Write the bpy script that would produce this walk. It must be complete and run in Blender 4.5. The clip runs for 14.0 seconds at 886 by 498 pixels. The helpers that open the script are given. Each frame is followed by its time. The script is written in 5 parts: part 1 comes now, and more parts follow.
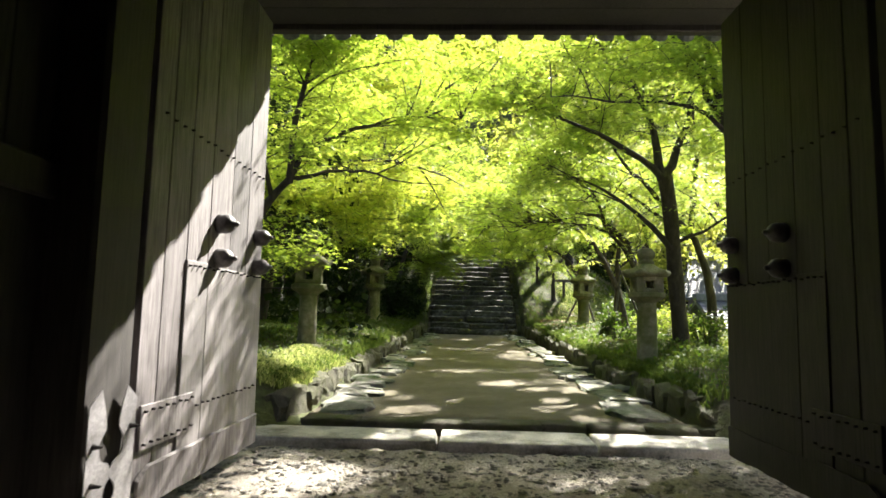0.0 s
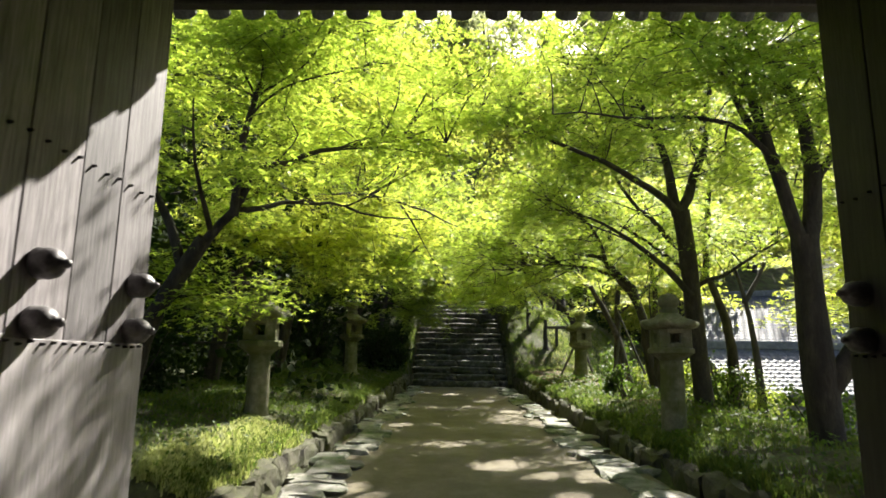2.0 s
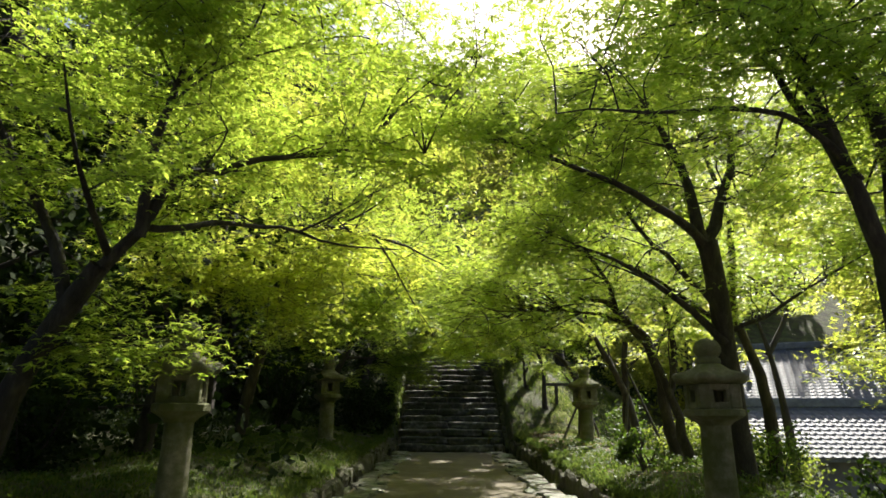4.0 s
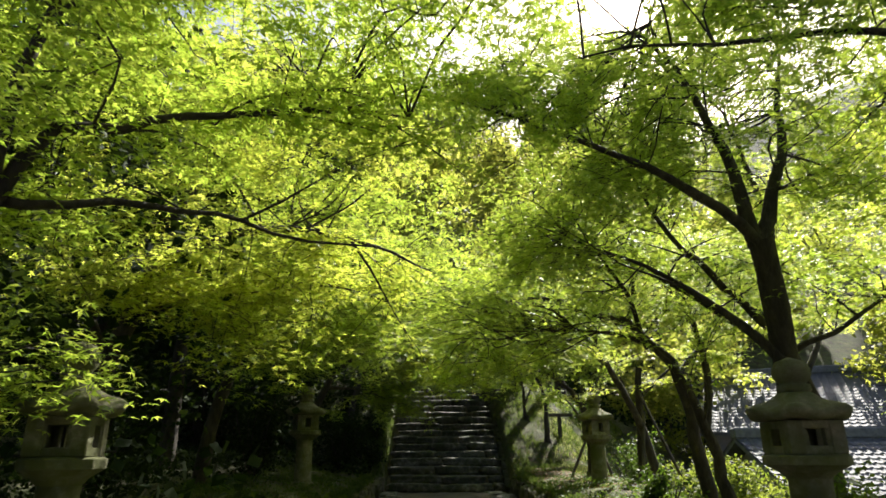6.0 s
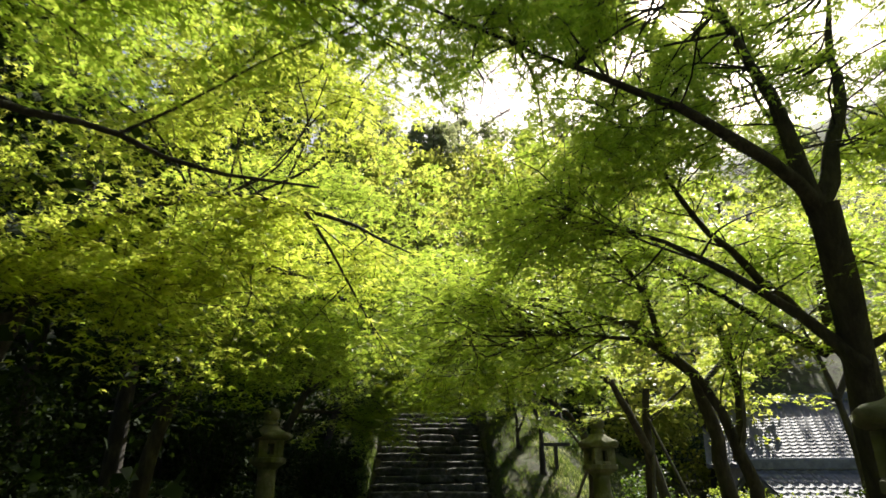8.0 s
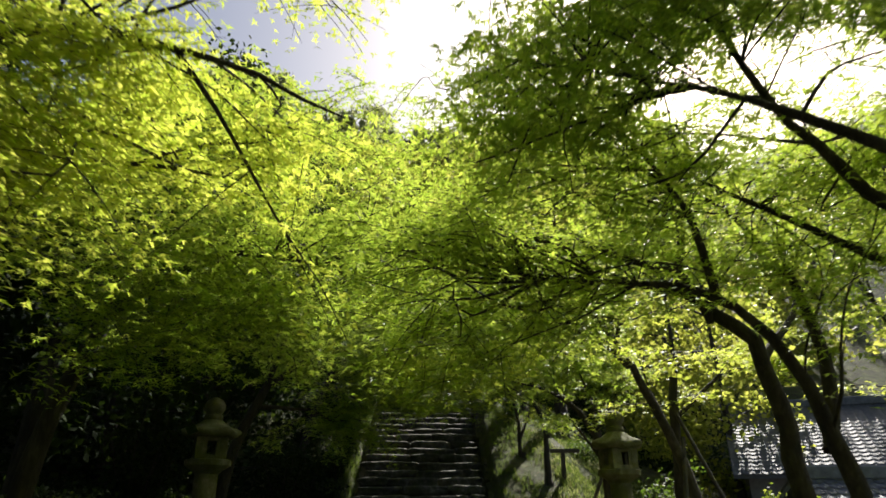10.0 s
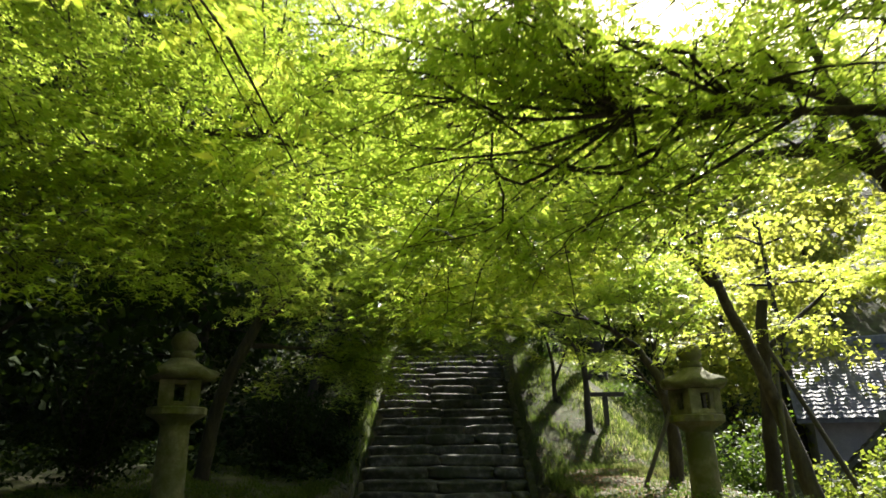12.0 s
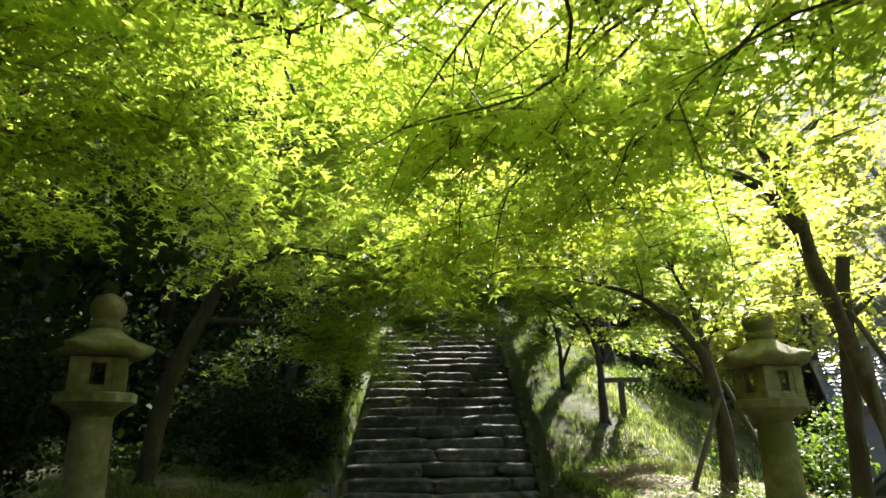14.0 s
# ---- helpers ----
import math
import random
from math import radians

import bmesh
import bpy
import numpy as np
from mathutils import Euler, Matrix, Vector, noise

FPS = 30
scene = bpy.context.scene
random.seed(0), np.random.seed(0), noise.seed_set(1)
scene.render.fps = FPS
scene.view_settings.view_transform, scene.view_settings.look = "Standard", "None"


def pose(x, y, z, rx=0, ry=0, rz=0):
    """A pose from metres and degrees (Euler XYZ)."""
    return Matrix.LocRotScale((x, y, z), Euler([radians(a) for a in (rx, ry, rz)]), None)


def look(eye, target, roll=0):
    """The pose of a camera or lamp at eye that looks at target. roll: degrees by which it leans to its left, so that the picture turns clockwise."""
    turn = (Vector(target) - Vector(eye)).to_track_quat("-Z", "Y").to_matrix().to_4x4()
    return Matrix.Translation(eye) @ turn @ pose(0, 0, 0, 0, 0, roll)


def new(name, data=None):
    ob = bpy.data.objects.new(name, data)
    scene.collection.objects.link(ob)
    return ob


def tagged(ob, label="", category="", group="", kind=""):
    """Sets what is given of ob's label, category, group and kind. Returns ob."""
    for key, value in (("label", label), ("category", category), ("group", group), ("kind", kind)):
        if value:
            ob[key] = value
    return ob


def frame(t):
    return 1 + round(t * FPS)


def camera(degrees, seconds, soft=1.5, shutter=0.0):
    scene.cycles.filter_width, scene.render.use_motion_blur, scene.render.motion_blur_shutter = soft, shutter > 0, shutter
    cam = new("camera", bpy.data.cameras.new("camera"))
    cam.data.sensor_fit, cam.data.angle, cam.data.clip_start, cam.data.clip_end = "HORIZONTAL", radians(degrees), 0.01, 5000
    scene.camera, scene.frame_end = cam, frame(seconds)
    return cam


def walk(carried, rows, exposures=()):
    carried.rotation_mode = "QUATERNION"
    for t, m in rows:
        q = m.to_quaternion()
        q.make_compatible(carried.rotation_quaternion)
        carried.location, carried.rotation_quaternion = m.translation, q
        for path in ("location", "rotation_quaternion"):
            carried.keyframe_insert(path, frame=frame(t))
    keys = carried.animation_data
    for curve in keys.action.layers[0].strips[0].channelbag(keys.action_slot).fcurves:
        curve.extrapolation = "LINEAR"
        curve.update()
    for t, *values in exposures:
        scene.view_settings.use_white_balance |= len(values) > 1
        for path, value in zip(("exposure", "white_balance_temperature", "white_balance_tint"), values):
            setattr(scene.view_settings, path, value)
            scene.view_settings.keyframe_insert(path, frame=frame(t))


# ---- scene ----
cam = camera(71.1, 14.0, soft=1.6, shutter=0.45)
PATH = [
    (0, -0.273, 0.000, 1.042, 96.08, -1.19, 2.11),
    (0.5, -0.292, 0.404, 1.093, 96.73, -1.08, 1.61),
    (1, -0.275, 0.818, 1.118, 97.71, -1.04, 1.17),
    (1.5, -0.285, 1.219, 1.156, 98.53, -0.96, 1.12),
    (2, -0.295, 1.579, 1.251, 100.17, -0.74, 0.81),
    (2.5, -0.250, 1.990, 1.232, 102.07, -0.62, 0.41),
    (3, -0.193, 2.411, 1.243, 103.41, -0.56, 0.35),
    (5.5, -0.148, 4.439, 1.464, 107.44, 0.36, 0.09),
    (6, -0.155, 4.844, 1.486, 107.98, 0.36, -0.22),
    (6.5, -0.149, 5.206, 1.505, 108.62, 0.20, -0.35),
    (7, -0.144, 5.546, 1.486, 109.33, 0.35, -0.87),
    (9.5, 0.326, 8.139, 1.324, 112.19, 0.07, -1.02),
    (10, 0.374, 8.778, 1.311, 112.19, 0.10, -0.71),
    (10.5, 0.389, 9.432, 1.309, 111.47, 0.08, 0.08),
    (11, 0.376, 10.000, 1.353, 110.27, -0.02, 0.61),
    (11.5, 0.341, 10.557, 1.412, 108.84, 0.42, 1.04),
    (12, 0.303, 11.106, 1.433, 107.67, 0.52, 1.28),
    (12.5, 0.251, 11.591, 1.446, 107.12, 0.55, 1.22),
    (13, 0.204, 12.075, 1.463, 106.61, 0.54, 1.04),
    (13.5, 0.156, 12.538, 1.483, 106.70, 0.36, 0.89),
    (14, 0.111, 12.951, 1.474, 106.93, 0.90, 0.24),
]
walk(cam, [(t, pose(x, y, z, rx, ry, rz)) for t, x, y, z, rx, ry, rz in PATH],
     exposures=[(0, 2.5), (1, 2.3), (2, 2.0), (3, 1.65), (5.5, 1.42), (7, 1.42), (9.5, 0.95), (11, 1.18), (12, 1.8), (14, 2.55)])

# ---- sky and sun ----
SUN_WAY = Vector((0.50, 1.0, 0.96)).normalized()      # towards the sun
world = bpy.data.worlds.new("sky")
scene.world = world
world.use_nodes = True
wn = world.node_tree.nodes
sky = wn.new("ShaderNodeTexSky")
sky.sky_type, sky.sun_disc = "NISHITA", False
sky.sun_elevation = math.asin(SUN_WAY.z)
sky.sun_rotation = math.atan2(SUN_WAY.x, SUN_WAY.y)
sky.dust_density = 4.0
wn["Background"].inputs["Strength"].default_value = 0.06
world.node_tree.links.new(sky.outputs["Color"], wn["Background"].inputs["Color"])
sun_data = bpy.data.lights.new("sun", "SUN")
sun_data.energy, sun_data.angle, sun_data.color = 5.0, radians(0.55), (1.0, 0.95, 0.86)
sun = new("sun", sun_data)
sun.matrix_world = look(SUN_WAY * 60, (0, 0, 0))


# ---- materials ----
def material(name, rough=0.8, metal=0.0):
    m = bpy.data.materials.new(name)
    m.use_nodes = True
    b = m.node_tree.nodes["Principled BSDF"]
    b.inputs["Roughness"].default_value, b.inputs["Metallic"].default_value = rough, metal
    return m, m.node_tree.nodes, m.node_tree.links, b


def ramp(n, l, source, stops):
    r = n.new("ShaderNodeValToRGB")
    e = r.color_ramp.elements
    while len(e) < len(stops):
        e.new(0.5)
    for i, (p, c) in enumerate(stops):
        e[i].position, e[i].color = p, (*c, 1)
    l.new(source, r.inputs["Fac"])
    return r.outputs["Color"]


def noise_node(n, l, coords, scale, detail=5, rough=0.6, stretch=None):
    t = n.new("ShaderNodeTexNoise")
    t.inputs["Scale"].default_value, t.inputs["Detail"].default_value, t.inputs["Roughness"].default_value = scale, detail, rough
    if stretch:
        mp = n.new("ShaderNodeMapping")
        mp.inputs["Scale"].default_value = stretch
        l.new(coords, mp.inputs["Vector"])
        coords = mp.outputs["Vector"]
    l.new(coords, t.inputs["Vector"])
    return t.outputs["Fac"]


def blend(n, l, kind, fac, a, b):
    x = n.new("ShaderNodeMix")
    x.data_type, x.blend_type = "RGBA", kind
    if isinstance(fac, float):
        x.inputs[0].default_value = fac
    else:
        l.new(fac, x.inputs[0])
    for sock, v in ((x.inputs[6], a), (x.inputs[7], b)):
        if isinstance(v, tuple):
            sock.default_value = (*v, 1)
        else:
            l.new(v, sock)
    return x.outputs[2]


def surface(name, dark, mid, light, scale=6.0, rough=0.85, bump=0.4, stretch=None, moss=None, moss_amount=0.5, vary=0.25, fine=60.0, metal=0.0, dist=0.02):
    """Mottled surface at two scales, with relief and, where asked, patches of moss."""
    m, n, l, b = material(name, rough, metal)
    tc = n.new("ShaderNodeNewGeometry").outputs["Position"] if stretch is None else n.new("ShaderNodeTexCoord").outputs["Object"]
    big = noise_node(n, l, tc, scale, 6, 0.65, stretch)
    small = noise_node(n, l, tc, fine, 4, 0.7, stretch)
    col = ramp(n, l, big, [(0.3, dark), (0.5, mid), (0.72, light)])
    grit = ramp(n, l, small, [(0.3, (0.55,) * 3), (0.7, (1.25,) * 3)])
    col = blend(n, l, "MULTIPLY", 0.75, col, grit)
    info = n.new("ShaderNodeObjectInfo").outputs["Random"]
    tone = ramp(n, l, info, [(0.0, (1 - vary,) * 3), (1.0, (1 + vary,) * 3)])
    col = blend(n, l, "MULTIPLY", 1.0, col, tone)
    if moss:
        patch = noise_node(n, l, tc, 2.3, 6, 0.7)
        mask = ramp(n, l, patch, [(0.5 - 0.25 * moss_amount, (0, 0, 0)), (0.72 - 0.25 * moss_amount, (1, 1, 1))])
        col = blend(n, l, "MIX", mask, col, moss)
    l.new(col, b.inputs["Base Color"])
    mix = n.new("ShaderNodeMath")
    mix.operation = "ADD"
    l.new(big, mix.inputs[0]), l.new(small, mix.inputs[1])
    bp = n.new("ShaderNodeBump")
    bp.inputs["Strength"].default_value, bp.inputs["Distance"].default_value = bump, dist
    l.new(mix.outputs[0], bp.inputs["Height"])
    l.new(bp.outputs["Normal"], b.inputs["Normal"])
    return m


def leaf_material(name, low, high, through_low, through_high, share=0.55, gloss=0.45):
    """Thin leaf: reflects on its face and lets the sun glow through."""
    m, n, l, b = material(name, gloss)
    rnd = n.new("ShaderNodeNewGeometry").outputs["Random Per Island"]
    l.new(ramp(n, l, rnd, [(0.0, low), (1.0, high)]), b.inputs["Base Color"])
    b.inputs["Specular IOR Level"].default_value = 0.35 if gloss < 0.8 else 0.12
    tr = n.new("ShaderNodeBsdfTranslucent")
    l.new(ramp(n, l, rnd, [(0.0, through_low), (1.0, through_high)]), tr.inputs["Color"])
    mx = n.new("ShaderNodeMixShader")
    mx.inputs[0].default_value = share
    l.new(b.outputs[0], mx.inputs[1]), l.new(tr.outputs[0], mx.inputs[2])
    l.new(mx.outputs[0], n["Material Output"].inputs["Surface"])
    return m


def grain_wood(name, dark, mid, light, vary=0.2, bump=0.35):
    m, n, l, b = material(name, 0.72)
    tc = n.new("ShaderNodeTexCoord").outputs["Object"]
    info = n.new("ShaderNodeObjectInfo").outputs["Random"]
    shift = n.new("ShaderNodeVectorMath")
    shift.operation = "ADD"
    comb = n.new("ShaderNodeCombineXYZ")
    mul = n.new("ShaderNodeMath")
    mul.operation = "MULTIPLY"
    mul.inputs[1].default_value = 37.0
    l.new(info, mul.inputs[0])
    for k in range(3):
        l.new(mul.outputs[0], comb.inputs[k])
    l.new(tc, shift.inputs[0]), l.new(comb.outputs[0], shift.inputs[1])
    v = shift.outputs[0]
    g1 = noise_node(n, l, v, 9.0, 8, 0.65, (6, 6, 0.35))
    g2 = noise_node(n, l, v, 40.0, 4, 0.6, (5, 5, 0.2))
    stain = noise_node(n, l, v, 1.6, 5, 0.6)
    col = ramp(n, l, g1, [(0.3, dark), (0.5, mid), (0.75, light)])
    col = blend(n, l, "MULTIPLY", 0.7, col, ramp(n, l, g2, [(0.3, (0.6,) * 3), (0.65, (1.15,) * 3)]))
    col = blend(n, l, "MULTIPLY", 0.8, col, ramp(n, l, stain, [(0.3, (0.6, 0.58, 0.56)), (0.7, (1.2,) * 3)]))
    col = blend(n, l, "MULTIPLY", 1.0, col, ramp(n, l, info, [(0.0, (1 - vary,) * 3), (1.0, (1 + vary,) * 3)]))
    l.new(col, b.inputs["Base Color"])
    bp = n.new("ShaderNodeBump")
    bp.inputs["Strength"].default_value, bp.inputs["Distance"].default_value = bump, 0.008
    l.new(g1, bp.inputs["Height"])
    l.new(bp.outputs["Normal"], b.inputs["Normal"])
    return m


MOSS = (0.045, 0.085, 0.012)
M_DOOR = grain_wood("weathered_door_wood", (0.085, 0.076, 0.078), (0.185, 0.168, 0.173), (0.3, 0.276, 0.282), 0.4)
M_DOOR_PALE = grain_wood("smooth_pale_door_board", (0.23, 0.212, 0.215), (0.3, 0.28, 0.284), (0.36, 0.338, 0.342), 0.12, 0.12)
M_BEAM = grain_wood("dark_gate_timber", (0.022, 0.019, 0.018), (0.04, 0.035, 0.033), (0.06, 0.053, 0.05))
M_IRON = surface("dark_iron", (0.02, 0.018, 0.018), (0.035, 0.03, 0.03), (0.06, 0.05, 0.05), 14, 0.5, 0.25, metal=0.6)
M_PLATE = surface("aged_metal_plate", (0.22, 0.21, 0.22), (0.3, 0.285, 0.295), (0.37, 0.355, 0.365), 5, 0.55, 0.2, metal=0.2)
M_TILE = surface("grey_roof_tile", (0.08, 0.084, 0.095), (0.125, 0.132, 0.15), (0.18, 0.19, 0.21), 7, 0.68, 0.2)
M_PLASTER = surface("lime_plaster", (0.55, 0.52, 0.48), (0.66, 0.63, 0.6), (0.72, 0.7, 0.67), 3, 0.9, 0.1)
M_HOUSE_WALL = surface("grey_house_wall", (0.17, 0.155, 0.165), (0.22, 0.205, 0.215), (0.27, 0.25, 0.26), 3, 0.9, 0.1)
M_STONE = surface("rough_granite", (0.16, 0.15, 0.12), (0.27, 0.255, 0.22), (0.4, 0.385, 0.35), 7, 0.85, 0.7, moss=MOSS, moss_amount=0.25)
M_SILL = surface("worn_sill_granite", (0.5, 0.47, 0.42), (0.63, 0.595, 0.535), (0.73, 0.695, 0.63), 5, 0.8, 0.35, moss=(0.1, 0.095, 0.07), moss_amount=0.2)
M_KERB = surface("mossy_kerb_stone", (0.045, 0.038, 0.026), (0.085, 0.074, 0.05), (0.17, 0.15, 0.11), 8, 0.9, 0.9, moss=(0.06, 0.065, 0.018), moss_amount=0.5)
M_LANTERN = surface("mossy_lantern_granite", (0.16, 0.143, 0.095), (0.24, 0.217, 0.15), (0.34, 0.315, 0.235), 10, 0.9, 0.7, moss=(0.1, 0.11, 0.035), moss_amount=0.5, fine=130)
M_EARTH = surface("packed_earth_path", (0.125, 0.103, 0.066), (0.178, 0.15, 0.1), (0.25, 0.215, 0.15), 1.3, 0.95, 0.5, fine=45, moss=(0.12, 0.105, 0.05), moss_amount=0.2)
M_GRAVEL = surface("court_gravel", (0.24, 0.21, 0.17), (0.37, 0.335, 0.28), (0.5, 0.455, 0.39), 34, 0.95, 0.8, fine=110, dist=0.02)
M_PEBBLE = surface("pebbles", (0.08, 0.075, 0.065), (0.2, 0.187, 0.165), (0.36, 0.34, 0.3), 9, 0.9, 0.4)
M_GROUND = surface("mossy_ground", (0.04, 0.05, 0.014), (0.08, 0.1, 0.024), (0.16, 0.16, 0.055), 1.1, 0.95, 0.9, fine=30, dist=0.05, moss=(0.05, 0.04, 0.022), moss_amount=0.3)
M_BARK = surface("maple_bark", (0.02, 0.016, 0.012), (0.042, 0.034, 0.026), (0.085, 0.07, 0.053), 9, 0.9, 0.9, stretch=(1, 1, 0.3), fine=45)
M_POLE = grain_wood("dark_stake_wood", (0.03, 0.025, 0.02), (0.06, 0.05, 0.04), (0.1, 0.085, 0.07))
M_MAPLE = leaf_material("maple_leaf", (0.05, 0.105, 0.01), (0.095, 0.165, 0.015), (0.42, 0.56, 0.045), (0.8, 0.82, 0.14), 0.7)
# Deeper green maple; for some trees it holds canopy shade in its colour.
M_MAPLE_DEEP_SHADE = leaf_material("maple_leaf_deep_shade", (0.045, 0.095, 0.016), (0.085, 0.145, 0.022), (0.31, 0.465, 0.042), (0.6, 0.7, 0.1), 0.68)
# Greyed and paled so that the leaf colour carries the distance haze.
M_HILL_LEAF = leaf_material("hazed_hillside_leaf", (0.09, 0.11, 0.07), (0.17, 0.19, 0.12), (0.34, 0.4, 0.16), (0.6, 0.62, 0.3), 0.5, 0.7)
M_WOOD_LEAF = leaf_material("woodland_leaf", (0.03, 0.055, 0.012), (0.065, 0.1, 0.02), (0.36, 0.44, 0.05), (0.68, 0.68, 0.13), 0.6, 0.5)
M_SHRUB = leaf_material("shrub_leaf", (0.02, 0.045, 0.01), (0.045, 0.085, 0.015), (0.08, 0.16, 0.015), (0.2, 0.3, 0.03), 0.4, 0.6)
# Brighter shrub leaf: the sun behind the far hedge is in its colour.
M_HEDGE = leaf_material("sun_brightened_hedge_leaf", (0.03, 0.06, 0.012), (0.07, 0.11, 0.02), (0.2, 0.29, 0.03), (0.42, 0.48, 0.07), 0.48, 0.6)
# Near-black leaf: the shade inside the wood is put into its colour.
M_DARK = leaf_material("shade_darkened_leaf", (0.01, 0.02, 0.006), (0.024, 0.04, 0.01), (0.03, 0.06, 0.008), (0.08, 0.12, 0.016), 0.2, 0.85)
M_STEP = surface("dark_step_stone", (0.035, 0.03, 0.022), (0.09, 0.08, 0.063), (0.27, 0.252, 0.215), 6, 0.75, 1.0, moss=(0.04, 0.044, 0.016), moss_amount=0.35)
M_COVER = surface("grey_iron_cover", (0.06, 0.055, 0.055), (0.1, 0.092, 0.092), (0.16, 0.15, 0.15), 14, 0.45, 0.2, metal=0.3)
# Paler copy of the grass: sunlight is painted into the blade colour.
M_TURF = leaf_material("sun_painted_turf_blade", (0.24, 0.27, 0.09), (0.5, 0.5, 0.24), (0.36, 0.44, 0.09), (0.68, 0.7, 0.26), 0.38, 0.6)
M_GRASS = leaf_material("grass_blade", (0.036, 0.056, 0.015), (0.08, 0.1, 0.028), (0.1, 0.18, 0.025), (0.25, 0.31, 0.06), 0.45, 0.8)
M_LITTER = leaf_material("fallen_leaf", (0.16, 0.07, 0.03), (0.3, 0.19, 0.09), (0.2, 0.1, 0.03), (0.3, 0.2, 0.08), 0.2, 0.7)


# ---- mesh tools ----
def link_mesh(name, me, mat, parent=None, label="", smooth=False):
    me.materials.append(mat)
    if smooth:
        me.polygons.foreach_set("use_smooth", np.ones(len(me.polygons), bool))
    ob = new(name, me)
    if parent is not None:
        ob.parent = parent
    if label:
        ob["label"] = label
    return ob


def part(name, bm, mat, parent=None, label="", smooth=False):
    me = bpy.data.meshes.new(name)
    bm.normal_update()
    bm.to_mesh(me)
    bm.free()
    return link_mesh(name, me, mat, parent, label, smooth)


def thing(name, at, label, category, group="", kind="", rz=0):
    e = new(name)
    e.matrix_world = pose(*at, 0, 0, rz)
    e.empty_display_size = 0.2
    return tagged(e, label, category, group, kind)


def box(bm, lo, hi, bevel=0.0):
    c = [(a + b) / 2 for a, b in zip(lo, hi)]
    d = [b - a for a, b in zip(lo, hi)]
    r = bmesh.ops.create_cube(bm, size=1, matrix=Matrix.Translation(c) @ Matrix.Diagonal((*d, 1)))
    if bevel:
        es = list({e for v in r["verts"] for e in v.link_edges})
        bmesh.ops.bevel(bm, geom=es, offset=bevel, segments=1, affect="EDGES")


def boxed(name, lo, hi, mat, parent=None, bevel=0.01, label=""):
    bm = bmesh.new()
    box(bm, lo, hi, bevel)
    return part(name, bm, mat, parent, label)


def lathe(bm, profile, sides=24, centre=(0, 0), lumps=0.0, seed=0.0, square=0.0):
    """Turns a profile of (radius, z) about z; square pulls it towards a prism."""
    rings = []
    for r, z in profile:
        ring = []
        for k in range(sides):
            a = 2 * math.pi * k / sides
            rr = r * (1 + lumps * noise.noise((math.cos(a) * 2 + seed, math.sin(a) * 2, z * 3 + seed)))
            ring.append(bm.verts.new((centre[0] + rr * math.cos(a), centre[1] + rr * math.sin(a), z)))
        rings.append(ring)
    for a, b in zip(rings, rings[1:]):
        for k in range(sides):
            bm.faces.new((a[k], a[(k + 1) % sides], b[(k + 1) % sides], b[k]))
    bm.faces.new(rings[0][::-1]), bm.faces.new(rings[-1])


def rock_mesh(name, seed, cuts=1, rough=0.16, power=3.5):
    """A rounded block within a unit cube, uneven; its pieces share it at their own sizes."""
    bm = bmesh.new()
    bmesh.ops.create_cube(bm, size=1)
    bmesh.ops.subdivide_edges(bm, edges=bm.edges[:], cuts=cuts, use_grid_fill=True)
    for v in bm.verts:
        d = sum(abs(c * 2) ** power for c in v.co) ** (1 / power)
        v.co = v.co / max(d, 1e-6)
        n3 = noise.noise_vector(v.co * 2.1 + Vector((seed * 7.3, seed, -seed)))
        v.co += n3 * rough * 0.5
    me = bpy.data.meshes.new(name)
    bm.to_mesh(me)
    bm.free()
    return me


def rock_set(name, mat, count, seed, cuts=1, rough=0.16, power=3.5):
    out = []
    for k in range(count):
        me = rock_mesh(name, seed + k, cuts, rough, power)
        me.materials.append(mat)
        me.polygons.foreach_set("use_smooth", np.ones(len(me.polygons), bool))
        out.append(me)
    return out


def piece(name, me, at, size, parent, rz=0.0, rx=0.0, ry=0.0):
    ob = new(name, me)
    ob.parent = parent
    ob.matrix_local = pose(*at, rx, ry, rz) @ Matrix.Diagonal((*size, 1))
    return ob


def arrays_mesh(name, verts, quads, mat, parent=None, smooth=False):
    """A mesh of quads from arrays."""
    me = bpy.data.meshes.new(name)
    nv, nq = len(verts), len(quads)
    me.vertices.add(nv)
    me.vertices.foreach_set("co", np.ascontiguousarray(verts, np.float32).ravel())
    me.loops.add(nq * 4)
    me.loops.foreach_set("vertex_index", np.ascontiguousarray(quads, np.int32).ravel())
    me.polygons.add(nq)
    me.polygons.foreach_set("loop_start", np.arange(nq, dtype=np.int32) * 4)
    me.update(calc_edges=True)
    return link_mesh(name, me, mat, parent, "", smooth)


# ---- lie of the land ----
STAIR_Y, STAIR_Z, RISER, TREAD, STEPS = 24.5, 0.30, 0.235, 0.45, 19
HALF = 1.75


def path_z(y):
    return np.interp(y, [5.6, 5.75, STAIR_Y], [0.0, 0.1, STAIR_Z])


def rise_z(y):
    top = STAIR_Y + STEPS * TREAD
    return path_z(y) + np.clip(y - STAIR_Y, 0, STEPS * TREAD) * RISER / TREAD + np.clip(y - top, 0, 7) * 0.30 + np.clip(y - top - 7, 0, 75) * 0.7


